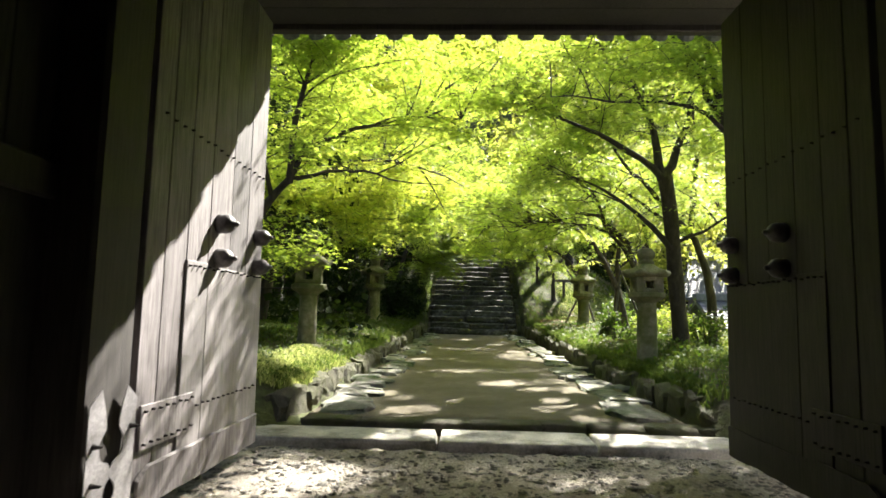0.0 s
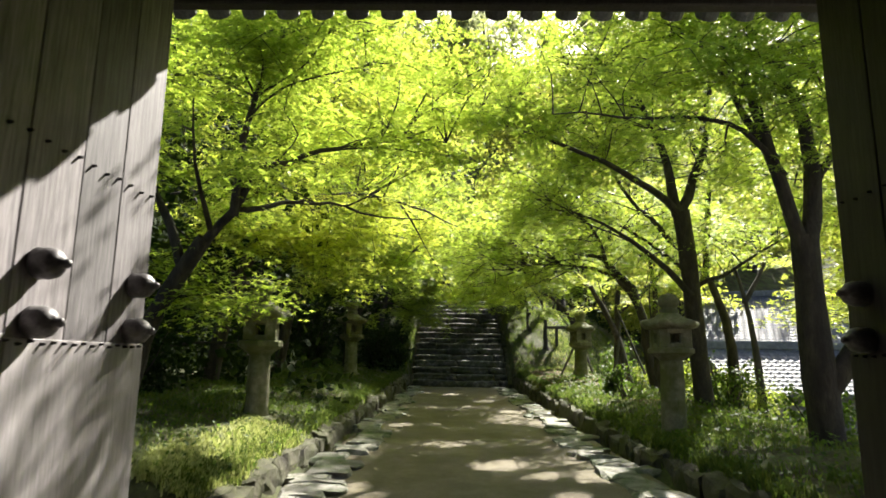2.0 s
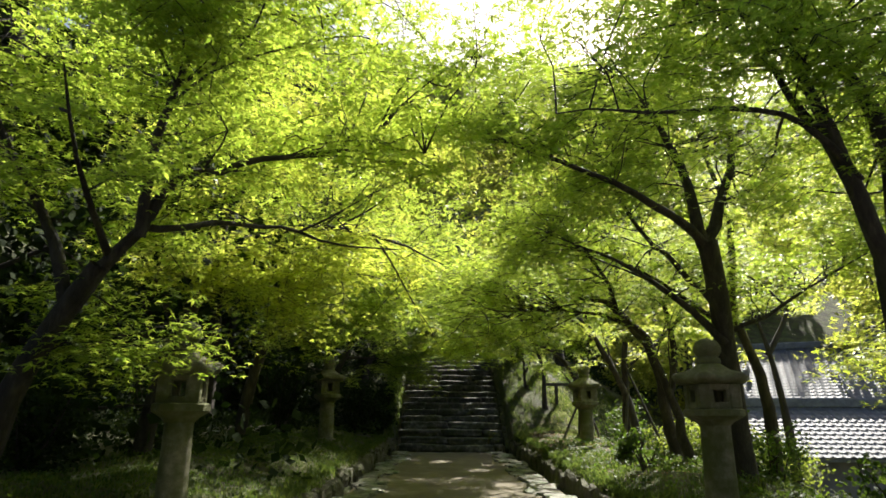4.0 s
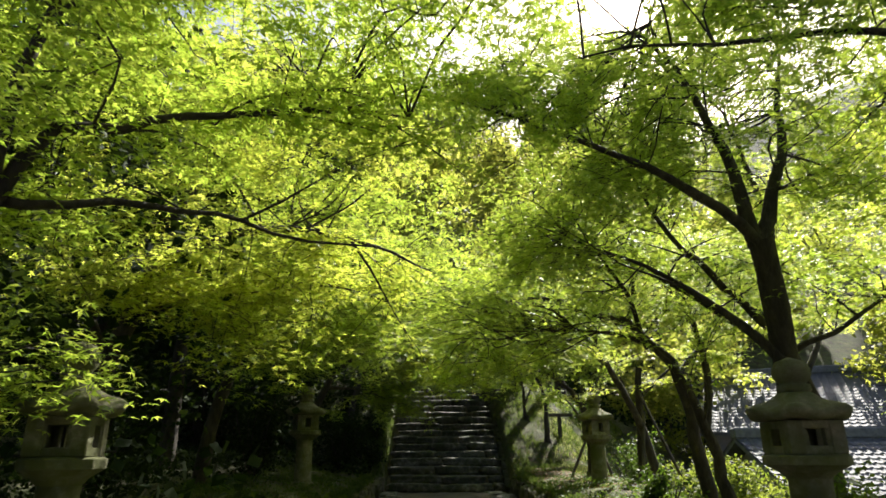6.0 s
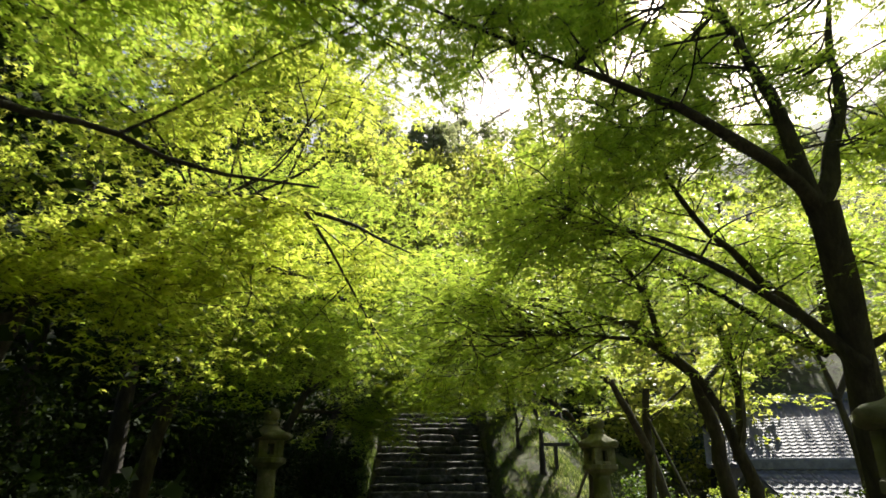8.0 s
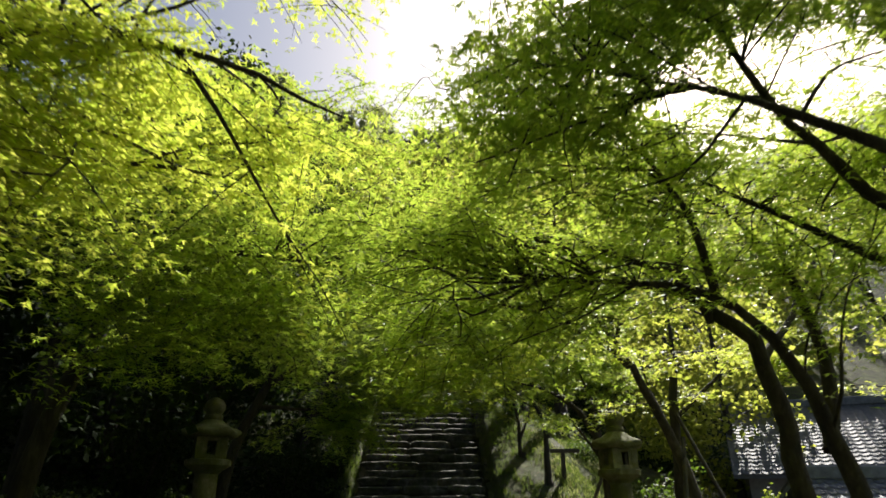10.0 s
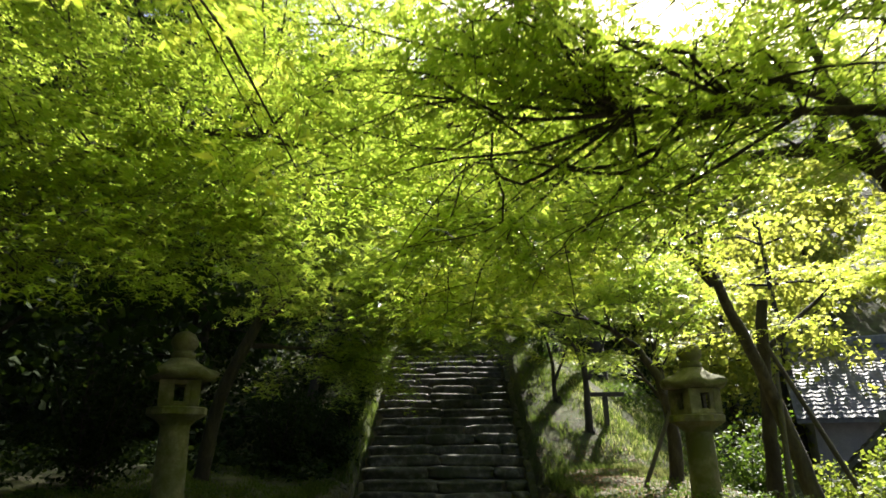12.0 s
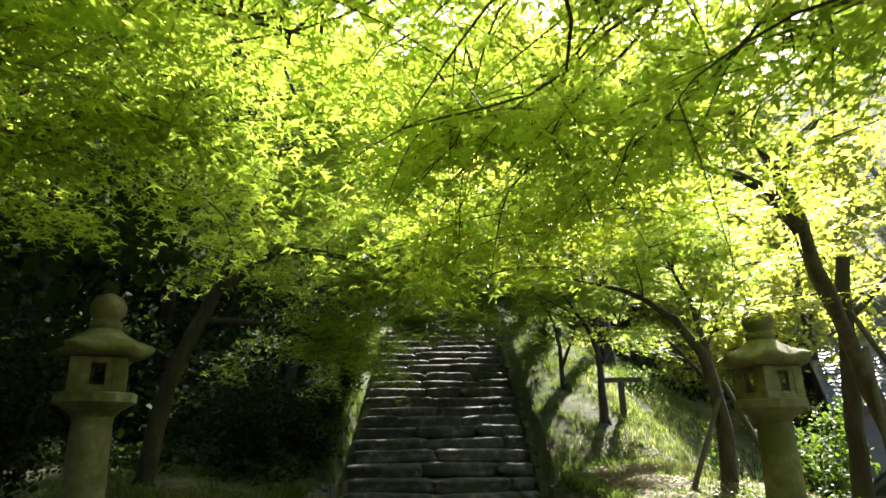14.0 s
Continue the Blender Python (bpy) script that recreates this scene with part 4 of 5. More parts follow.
# leaning maple with props beside the far east lantern
maple(5, [([(4.72, 19.2, gz(4.72, 19.2, -0.1)), (4.5, 19.3, 1.2), (4.42, 19.4, 1.9), (4.12, 19.15, 2.42), (3.55, 18.61, 3.2), (3.18, 18.09, 3.62), (2.67, 17.71, 4.05), (2.4, 17.46, 4.4), (2.1, 17.1, 5.2)], 0.115, 0.03, 0.9),
          ([(3.4, 18.4, 3.3), (2.95, 18.15, 3.6), (2.55, 18.15, 3.8), (1.8, 18.4, 3.9), (1.0, 18.4, 3.8), (0.2, 18.5, 3.5)], 0.06, 0.016, 1.2),
          ([(3.18, 18.09, 3.62), (3.25, 17.95, 3.95), (3.7, 17.85, 4.2), (4.3, 17.8, 4.5)], 0.04, 0.014, 1.0),
          ([(2.67, 17.71, 4.05), (2.3, 17.9, 4.5), (1.8, 18.0, 5.2)], 0.04, 0.014, 1.0),
          ([(4.2, 19.2, 2.3), (4.0, 19.3, 3.0), (3.8, 19.2, 3.7)], 0.045, 0.016, 1.0)],
      9500, LM + ", leaning trunk on props", 0.06, M_MAPLE, template=DART, fills=[((1.4, 17.9, 5.0), (2.0, 1.6, 1.0), 18), ((1.0, 18.6, 3.6), (1.5, 1.1, 0.5), 26)])
maple(6, [([(4.45, 19.9, gz(4.45, 19.9, -0.1)), (4.45, 19.8, 1.8), (4.45, 19.6, 2.7), (4.5, 19.5, 3.3)], 0.11, 0.07, 0),
          ([(4.45, 19.65, 2.6), (4.9, 19.6, 3.0), (5.4, 19.6, 3.4), (6.2, 19.7, 3.6)], 0.05, 0.018, 1.2)],
      2600, "cut-back maple stump with a few leafy side branches", 0.05)
maple(7, [([(3.55, 21.0, gz(3.55, 21.0, -0.1)), (3.6, 21.0, 1.5), (3.5, 21.0, 2.2), (3.2, 21.2, 2.9), (2.6, 21.4, 3.4), (1.8, 21.4, 3.6)], 0.11, 0.03, 1.1),
          ([(3.5, 21.0, 2.2), (3.5, 21.3, 3.2), (3.2, 21.6, 4.2)], 0.06, 0.02, 1.0),
          ([(3.6, 21.0, 1.9), (3.2, 21.3, 2.6), (2.9, 21.6, 3.0)], 0.04, 0.015, 1.0)],
      14000, LM + ", trunk held by a prop", 0.07, M_MAPLE_DEEP_SHADE, template=DART, fills=[((2.4, 21.3, 4.5), (2.0, 1.6, 0.9), 45)])
maple(8, [([(3.35, 26.0, gz(3.35, 26.0, -0.1)), (3.4, 26.0, 2.4), (3.3, 26.0, 3.4), (2.9, 26.2, 4.2), (2.4, 26.4, 5.0)], 0.1, 0.03, 0.9),
          ([(3.4, 26.0, 2.9), (3.9, 26.2, 3.8), (4.3, 26.4, 4.8)], 0.05, 0.02, 1.0)],
      15000, LM + ", slim trunk beside steps", 0.07, M_MAPLE_DEEP_SHADE, template=DART, fills=[((2.8, 26.2, 5.0), (1.9, 1.6, 1.2), 30), ((4.0, 27.4, 5.2), (1.8, 1.8, 0.9), 34)])
maple(9, [([(2.95, 27.6, gz(2.95, 27.6, -0.1)), (2.85, 27.6, 2.6), (2.8, 27.7, 3.8), (2.3, 27.8, 5.0)], 0.08, 0.03, 0.9),
          ([(2.85, 27.6, 3.0), (3.4, 27.8, 4.2)], 0.05, 0.02, 1.0)],
      9000, LM + ", slim trunk on slope", 0.07, template=DART, fills=[((2.4, 27.8, 5.6), (1.9, 1.6, 1.1), 26)])
# west side
maple(11, [([(-3.7, 8.1, gz(-3.7, 8.1, -0.1)), (-3.55, 8.1, 1.4), (-3.25, 8.05, 2.1), (-2.95, 8.05, 2.5)], 0.11, 0.08, 0),
           ([(-2.95, 8.05, 2.5), (-2.65, 8.05, 2.85), (-2.43, 8.2, 3.35), (-2.2, 8.45, 3.45), (-1.9, 8.7, 3.7), (-1.2, 9.0, 3.95), (-0.4, 9.3, 4.05)], 0.055, 0.01, 1.3),
           ([(-2.65, 8.05, 2.85), (-2.4, 8.4, 2.95), (-1.95, 9.1, 3.15), (-1.64, 9.4, 3.15), (-1.2, 9.7, 3.1), (-0.7, 9.9, 3.15)], 0.035, 0.009, 1.2),
           ([(-2.7, 8.05, 2.75), (-2.6, 8.0, 3.6), (-2.4, 8.0, 4.6), (-2.0, 8.1, 5.6)], 0.05, 0.015, 1.2),
           ([(-3.2, 8.05, 2.2), (-3.6, 8.0, 3.2), (-4.2, 7.7, 4.4)], 0.06, 0.02, 1.0),
           ([(-2.9, 8.05, 2.6), (-2.8, 7.3, 3.1), (-2.6, 6.7, 3.5)], 0.035, 0.012, 1.2)],
      27000, LM + ", reaching over the path", 0.05, M_MAPLE_DEEP_SHADE, hang=[(-2.95 + 0.55 * math.sin(k * 2.4), 8.75 + 0.4 * math.cos(k * 1.7), 2.05 + 0.4 * math.sin(k * 0.9)) for k in range(18)], fills=[((-1.9, 8.5, 4.7), (2.4, 1.6, 1.2), 70), ((-2.9, 8.4, 3.2), (1.1, 0.9, 0.4), 10), ((-4.4, 8.2, 4.4), (1.2, 1.2, 1.1), 16), ((-3.0, 8.75, 2.15), (0.7, 0.5, 0.35), 6)])
maple(12, [([(-4.3, 12.0, gz(-4.3, 12.0, -0.1)), (-4.1, 12.0, 2.0), (-3.7, 12.0, 3.2)], 0.13, 0.1, 0),
           ([(-3.7, 12.0, 3.2), (-2.9, 11.8, 3.8), (-2.0, 11.8, 4.0), (-1.0, 11.9, 3.8), (-0.2, 12.0, 3.5)], 0.08, 0.02, 1.2),
           ([(-3.7, 12.0, 3.0), (-2.7, 12.4, 3.4), (-1.8, 12.6, 3.5), (-1.1, 12.6, 3.4)], 0.06, 0.015, 1.1),
           ([(-3.8, 12.0, 3.0), (-3.5, 12.2, 4.4), (-2.8, 12.4, 5.6), (-2.0, 12.4, 6.6)], 0.08, 0.02, 1.1),
           ([(-4.0, 12.0, 2.6), (-4.8, 12.2, 3.9), (-5.4, 12.2, 5.0)], 0.06, 0.02, 1.0)],
      28000, LM + ", bright crown over path", 0.05, fills=[((-1.8, 12.2, 4.9), (2.8, 2.0, 1.2), 55), ((-1.4, 12.4, 3.7), (1.6, 1.2, 0.4), 34), ((-3.2, 12.6, 6.2), (1.9, 1.8, 0.9), 24), ((-2.0, 11.6, 3.0), (1.1, 0.6, 0.4), 20), ((-0.6, 13.3, 5.3), (0.9, 0.9, 0.5), 16), ((-1.0, 13.2, 6.0), (1.1, 0.9, 0.7), 24), ((-3.3, 11.6, 3.5), (1.1, 0.8, 0.45), 34)])
maple(13, [([(-4.4, 16.4, gz(-4.4, 16.4, -0.1)), (-4.2, 16.4, 2.2), (-3.8, 16.4, 3.4)], 0.13, 0.1, 0),
           ([(-3.8, 16.4, 3.4), (-2.8, 16.3, 4.1), (-1.8, 16.4, 4.3), (-0.7, 16.6, 4.1)], 0.08, 0.02, 1.2),
           ([(-3.9, 16.4, 3.0), (-2.8, 16.9, 3.7), (-1.8, 17.1, 4.0), (-1.0, 17.2, 4.0)], 0.06, 0.015, 1.1),
           ([(-3.9, 16.4, 3.2), (-3.4, 16.6, 4.8), (-2.6, 16.8, 6.2)], 0.08, 0.02, 1.1)],
      28000, LM + ", crown arching over path", 0.065, M_MAPLE_DEEP_SHADE, template=DART, fills=[((-1.6, 16.2, 5.6), (2.9, 2.4, 1.6), 75), ((-2.2, 16.5, 3.7), (1.1, 0.9, 0.55), 26), ((-3.0, 15.2, 3.1), (1.0, 0.9, 0.6), 16), ((-2.3, 17.4, 3.4), (1.2, 1.2, 0.7), 16), ((-3.3, 15.0, 4.2), (1.4, 1.2, 1.0), 30)])
maple(14, [([(-3.6, 21.0, gz(-3.6, 21.0, -0.1)), (-3.4, 21.0, 2.2), (-2.9, 21.0, 3.4)], 0.12, 0.08, 0),
           ([(-2.9, 21.0, 3.4), (-2.0, 21.0, 3.9), (-1.0, 21.2, 3.8), (0.0, 21.4, 3.5)], 0.07, 0.02, 1.3),
           ([(-3.1, 21.0, 3.0), (-2.2, 21.6, 3.0), (-1.3, 22.0, 2.6)], 0.05, 0.015, 1.2),
           ([(-3.0, 21.0, 3.2), (-2.6, 21.4, 4.8), (-1.8, 21.6, 6.0)], 0.07, 0.02, 1.1)],
      25000, LM + ", drooping over the steps", 0.07, M_MAPLE_DEEP_SHADE, droop=0.2, template=DART, fills=[((-0.8, 21.0, 6.4), (1.8, 1.5, 1.0), 30), ((-1.4, 21.3, 4.4), (2.4, 1.8, 1.3), 60), ((-1.1, 21.9, 2.9), (1.1, 1.2, 0.5), 16)])
maple(15, [([(-3.2, 26.0, gz(-3.2, 26.0, -0.1)), (-3.0, 26.0, 3.2), (-2.5, 26.0, 4.6)], 0.12, 0.08, 0),
           ([(-2.5, 26.0, 4.6), (-1.5, 26.0, 5.2), (-0.3, 26.4, 5.2), (0.8, 26.6, 5.0)], 0.07, 0.02, 1.3),
           ([(-2.6, 26.0, 4.2), (-1.8, 26.2, 4.2), (-1.0, 26.4, 3.8)], 0.05, 0.015, 1.2)],
      30000, LM + ", closing over the stairs", 0.07, M_MAPLE_DEEP_SHADE, template=DART, fills=[((0.6, 25.4, 6.6), (2.0, 1.5, 0.8), 40), ((0.1, 26.4, 4.15), (1.7, 0.9, 0.5), 48), ((-0.3, 26.3, 5.6), (2.7, 2.0, 1.3), 60)])

maple(19, [([(4.95, 13.3, gz(4.95, 13.3, -0.1)), (4.8, 13.2, 1.5), (4.4, 13.1, 2.75), (3.6, 13.15, 3.75), (3.0, 12.9, 4.25), (2.6, 12.7, 4.8), (2.2, 12.5, 5.7)], 0.11, 0.03, 0.8),
           ([(4.4, 13.1, 2.75), (4.0, 13.5, 3.2), (3.33, 13.87, 3.8), (2.6, 14.0, 4.3)], 0.055, 0.015, 1.0),
           ([(4.4, 13.1, 2.75), (4.55, 13.2, 4.2), (4.3, 13.2, 5.8), (3.8, 13.3, 7.3)], 0.07, 0.015, 1.0)],
      17000, LM + ", tall stem behind others", 0.06, M_MAPLE_DEEP_SHADE, template=DART, fills=[((2.4, 12.7, 5.1), (1.8, 1.3, 0.9), 44), ((4.2, 13.6, 3.6), (1.2, 1.0, 0.9), 26), ((3.2, 13.2, 6.9), (2.5, 1.7, 1.2), 65)])
maple(10, [([(6.6, 10.6, gz(6.6, 10.6, -0.1)), (6.5, 10.6, 1.2), (6.4, 10.7, 2.6), (6.0, 10.8, 4.0), (5.6, 11.0, 5.6)], 0.13, 0.04, 0.9),
           ([(6.4, 10.7, 2.2), (7.2, 10.9, 3.4), (7.8, 11.0, 4.6)], 0.07, 0.02, 1.0)],
      12000, "green maple standing lower on the bank", 0.07, M_MAPLE, template=DART, fills=[((6.0, 10.9, 4.2), (2.4, 1.8, 1.6), 45), ((6.3, 11.3, 2.5), (1.7, 1.1, 0.7), 26)])
maple(16, [([(7.4, 17.4, gz(7.4, 17.4, -0.1)), (7.3, 17.4, 1.6), (7.0, 17.4, 3.4), (6.4, 17.4, 5.0)], 0.13, 0.04, 0.25),
           ([(7.1, 17.4, 2.8), (7.9, 17.5, 4.2), (8.2, 17.6, 5.4)], 0.07, 0.02, 1.0)],
      9000, "green maple rising beside the houses", 0.07, M_MAPLE, template=DART, fills=[((7.2, 17.4, 6.2), (2.4, 1.8, 1.3), 50)])
maple(17, [([(3.6, 31.5, gz(3.6, 31.5, -0.1)), (3.4, 31.5, 5.0), (2.6, 31.4, 6.6), (1.2, 31.4, 7.6)], 0.12, 0.03, 0.9),
           ([(3.4, 31.5, 5.0), (3.8, 31.6, 6.8), (3.6, 31.8, 8.2)], 0.06, 0.02, 1.0)],
      12000, "green maple high beside the stairs", 0.09, M_MAPLE, template=DART, fills=[((2.0, 31.5, 7.4), (2.8, 2.0, 1.4), 45)])
maple(18, [([(-3.4, 30.5, gz(-3.4, 30.5, -0.1)), (-3.2, 30.5, 5.0), (-2.4, 30.4, 6.4), (-1.0, 30.4, 7.2)], 0.12, 0.03, 0.9),
           ([(-3.2, 30.5, 4.8), (-3.8, 30.6, 6.6), (-3.6, 30.8, 8.0)], 0.06, 0.02, 1.0)],
      12000, "green maple high beside the stairs", 0.09, M_MAPLE_DEEP_SHADE, template=DART, fills=[((-2.0, 30.5, 7.0), (2.8, 2.0, 1.4), 45)])


# ---- woods behind ----
def wood_tree(seed, x, y, h, r, leaves, mat, size, label, low=0.3, group="woodland trees"):
    rng = np.random.default_rng(seed)
    z = gz(x, y)
    t = thing("woodland_tree", (0, 0, 0), label, "tree", group)
    tube = Tube()
    lean = rng.normal(0, 0.05, 2) * h
    trunk = smooth_line([(x, y, z - 0.2), (x + lean[0] * 0.3, y + lean[1] * 0.3, z + h * 0.35), (x + lean[0], y + lean[1], z + h * 0.9)], h / 8)
    tube.add(trunk, 0.012 * h + 0.06, 0.03, 7, 0.04, rng)
    tips = []
    for k in range(13):
        u = low + (0.95 - low) * (k + rng.uniform()) / 13
        p = trunk[min(len(trunk) - 1, int(u * (len(trunk) - 1)))]
        a = rng.uniform(0, 2 * np.pi)
        ln = r * rng.uniform(0.6, 1.1) * (1 - 0.55 * max(0, u - 0.55) / 0.45)
        e = p + np.array([math.cos(a) * ln, math.sin(a) * ln, rng.uniform(-0.05, 0.3) * ln])
        tube.add(smooth_line([p, (p + e) / 2 + [0, 0, 0.08 * ln], e], 0.6), 0.05, 0.012, 4)
        for j in range(7):
            q = p + (e - p) * rng.uniform(0.3, 1.05) + rng.normal(0, 0.16 * r, 3) * np.array([1, 1, 0.6])
            tips.append((q, r * rng.uniform(0.16, 0.3)))
    tube.mesh("trunk", M_BARK, t)
    c = leaf_centres(tips, leaves, rng, 0.09 * r)
    lay_leaves("crown", c, size, mat, t, BLADE, rng, 45)


rng0 = np.random.default_rng(77)
spots = []
for k in range(17):      # wood west of the path, its shade put into the leaf colour
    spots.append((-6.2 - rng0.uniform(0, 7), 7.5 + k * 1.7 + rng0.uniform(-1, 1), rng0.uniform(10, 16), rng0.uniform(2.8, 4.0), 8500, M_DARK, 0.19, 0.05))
for k in range(9):       # above and beside the stairs
    side = -1 if k % 2 else 1
    spots.append((side * rng0.uniform(3.6, 8.0) + (2.5 if side > 0 else 0), 30 + k * 2.2, rng0.uniform(6, 10), rng0.uniform(2.2, 3.2), 6000, M_WOOD_LEAF, 0.19, 0.2))
for k in range(28):      # hillside
    spots.append((rng0.uniform(-28, 28), 42 + rng0.uniform(0, 34), rng0.uniform(9, 15), rng0.uniform(3.0, 4.8), 3000, M_WOOD_LEAF, 0.4, 0.2))
for k in range(34):      # the upper hillside, distance haze painted into its leaf colour
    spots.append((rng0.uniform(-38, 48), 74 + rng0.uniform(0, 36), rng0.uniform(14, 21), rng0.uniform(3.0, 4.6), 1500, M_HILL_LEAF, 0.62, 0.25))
for k in range(10):      # beyond the houses
    spots.append((rng0.uniform(15, 34), 14 + k * 3.6 + rng0.uniform(-1, 1), rng0.uniform(8, 13), rng0.uniform(2.6, 4.0), 6500, M_WOOD_LEAF, 0.21, 0.15))
spots.append((4.9, 31.2, 14.5, 3.6, 10000, M_WOOD_LEAF, 0.2, 0.4))      # two tall trees beside the stairs, added to shade the west maples
spots.append((3.9, 34.6, 14.0, 3.4, 8000, M_WOOD_LEAF, 0.2, 0.4))
for k, (x, y, h, r, n, mat, size, low) in enumerate(spots):
    wood_tree(500 + k, x, y, h, r, n, mat, size, "broadleaf woodland tree with a full green crown", low)


# ---- shrubs, grass, litter ----
def shrub(seed, x, y, r, h, leaves, mat, label, size=0.07):
    rng = np.random.default_rng(seed)
    t = thing("shrub", (0, 0, 0), label, "shrub", "shrubs on the banks")
    z = gz(x, y)
    tube, tips = Tube(), []
    for k in range(9):
        a = rng.uniform(0, 2 * np.pi)
        e = np.array([x + math.cos(a) * r * rng.uniform(0.3, 0.9), y + math.sin(a) * r * rng.uniform(0.3, 0.9), z + h * rng.uniform(0.5, 1.0)])
        b = np.array([x + rng.normal(0, 0.06), y + rng.normal(0, 0.06), z - 0.05])
        line = smooth_line([b, (b + e) / 2 + rng.normal(0, 0.06, 3), e], 0.15)
        tube.add(line, 0.018, 0.005, 4)
        for p in line[len(line) // 4:]:
            tips.append((p + rng.normal(0, 0.1 * r, 3), 0.3 * r))
    tube.mesh("stem", M_BARK, t)
    lay_leaves("foliage", leaf_centres(tips, leaves, rng, 0.09 * r), size, mat, t, BLADE, rng, 40)


SHRUBS = [(-2.25, 24.9, 0.45, 0.7, 900), (-2.3, 26.4, 0.5, 0.8, 1000), (-2.25, 28.0, 0.5, 0.8, 1000), (-2.3, 29.8, 0.5, 0.8, 1000), (-2.3, 31.4, 0.5, 0.8, 900), (2.5, 32.0, 0.5, 0.8, 900), (5.6, 18.4, 0.9, 1.3, 3000), (6.6, 18.9, 1.1, 1.7, 3600), (7.6, 18.3, 1.2, 1.9, 3600), (5.7, 19.7, 0.8, 1.3, 2400), (6.9, 17.4, 0.9, 1.2, 2600), (-3.4, 27.5, 1.0, 2.2, 3000), (-2.9, 29.5, 0.9, 2.0, 2600), (6.2, 17.0, 0.9, 0.8, 2600), (5.6, 15.4, 0.8, 1.0, 2500), (5.0, 21.4, 0.9, 1.4, 3000), (6.4, 20.4, 1.0, 1.0, 3000), (4.4, 9.9, 0.5, 0.6, 1200), (3.0, 30.5, 0.7, 1.2, 2000),
          (4.9, 29.2, 0.8, 0.6, 1500), (-3.0, 23.2, 0.8, 1.6, 3000), (-2.7, 25.2, 0.7, 1.5, 2600), (-4.8, 10.4, 1.0, 1.4, 2600), (-5.2, 14.2, 1.2, 1.8, 3200), (-4.2, 19.0, 1.0, 1.8, 3000),
          (-5.6, 7.6, 1.1, 1.6, 2600), (2.9, 13.2, 0.35, 0.5, 700), (3.0, 14.9, 0.4, 0.55, 800), (4.6, 12.9, 0.7, 1.0, 1800), (5.2, 24.2, 0.9, 1.2, 2200)]
# leaf colour by side: shade painted into the west, sun beyond x 5.2
for k, (x, y, r, h, n) in enumerate(SHRUBS):
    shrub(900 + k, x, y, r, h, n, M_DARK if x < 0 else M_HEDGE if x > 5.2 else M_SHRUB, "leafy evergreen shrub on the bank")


def grass(name, seed, count, xr, yr, high, mat, label):
    """Tufts of thin blades over a stretch of bank."""
    rng = np.random.default_rng(seed)
    tx, ty = rng.uniform(*xr, count // 9), rng.uniform(*yr, count // 9)
    dens = np.sin(tx * 2.1 + 1.7) * np.cos(ty * 1.3) + np.sin(tx * 5.3 + ty * 3.1) * 0.6 + rng.normal(0, 0.5, tx.shape)
    keep = dens > -0.45
    tx, ty = np.repeat(tx[keep], 9), np.repeat(ty[keep], 9)
    tx = tx + rng.normal(0, 0.05, tx.shape)
    ty = ty + rng.normal(0, 0.05, ty.shape)
    n = len(tx)
    b = np.stack([tx, ty, ground_z(tx, ty) - 0.01], 1)
    a = rng.uniform(0, 2 * np.pi, n)
    ln = high * rng.uniform(0.4, 1.3, n)
    w = 0.004 + 0.004 * rng.uniform(0, 1, n)
    lean = rng.uniform(0.2, 0.9, n) * ln
    d = np.stack([np.cos(a), np.sin(a), np.zeros(n)], 1)
    s = np.stack([-np.sin(a), np.cos(a), np.zeros(n)], 1) * w[:, None]
    mid = b + d * (lean * 0.35)[:, None] + np.array([0, 0, 1]) * (ln * 0.6)[:, None]
    tip = b + d * lean[:, None] + np.array([0, 0, 1]) * (ln * 0.85)[:, None]
    v = np.stack([b - s, b + s, mid + s * 0.8, mid - s * 0.8, tip + s * 0.1, tip - s * 0.1], 1)
    q = np.array([(0, 1, 2, 3), (3, 2, 4, 5)])[None] + (np.arange(n) * 6)[:, None, None]
    return tagged(arrays_mesh(name, v.reshape(-1, 3), q.reshape(-1, 4), mat), label, "grass", "", "stuff")


grass("grass", 46, 24000, (-2.6, -1.98), (5.9, 9.2), 0.06, M_TURF, "thick turf with sunlight painted in, edging the west bank")
grass("grass", 41, 45000, (-4.6, -1.98), (5.9, 24), 0.065, M_GRASS, "short mossy grass on the west bank")
grass("grass", 42, 30000, (1.98, 5.0), (5.9, 17), 0.085, M_GRASS, "tufted grass and weeds on the east bank")
grass("grass", 44, 14000, (-2.2, -1.98), (5.9, 24), 0.09, M_GRASS, "grass hanging over the west kerb")
grass("grass", 45, 14000, (1.98, 2.2), (5.9, 24), 0.1, M_GRASS, "grass hanging over the east kerb")
grass("grass", 47, 7000, (2.0, 5.0), (17, 24), 0.08, M_GRASS, "sparse grass on bare earth under the maples")
grass("grass", 48, 9000, (-2.5, -1.86), (24.4, 33), 0.2, M_GRASS, "rough grass hanging over the edge of the steps")
grass("grass", 49, 12000, (3.4, 7.5), (21, 30), 0.13, M_TURF, "grass with sunlight painted in on the slope below the steps")
grass("grass", 43, 30000, (2.1, 7.5), (24, 33), 0.15, M_GRASS, "rough grass on the slope beside the steps")


def scatter(name, seed, count, xr, yr, zf, size, mat, template, label, tilt=14, category="leaves"):
    rng = np.random.default_rng(seed)
    x, y = rng.uniform(*xr, count), rng.uniform(*yr, count)
    c = np.stack([x, y, zf(x, y)], 1)
    return tagged(lay_leaves(name, c, size, mat, None, template, rng, tilt), label, category, "", "stuff")


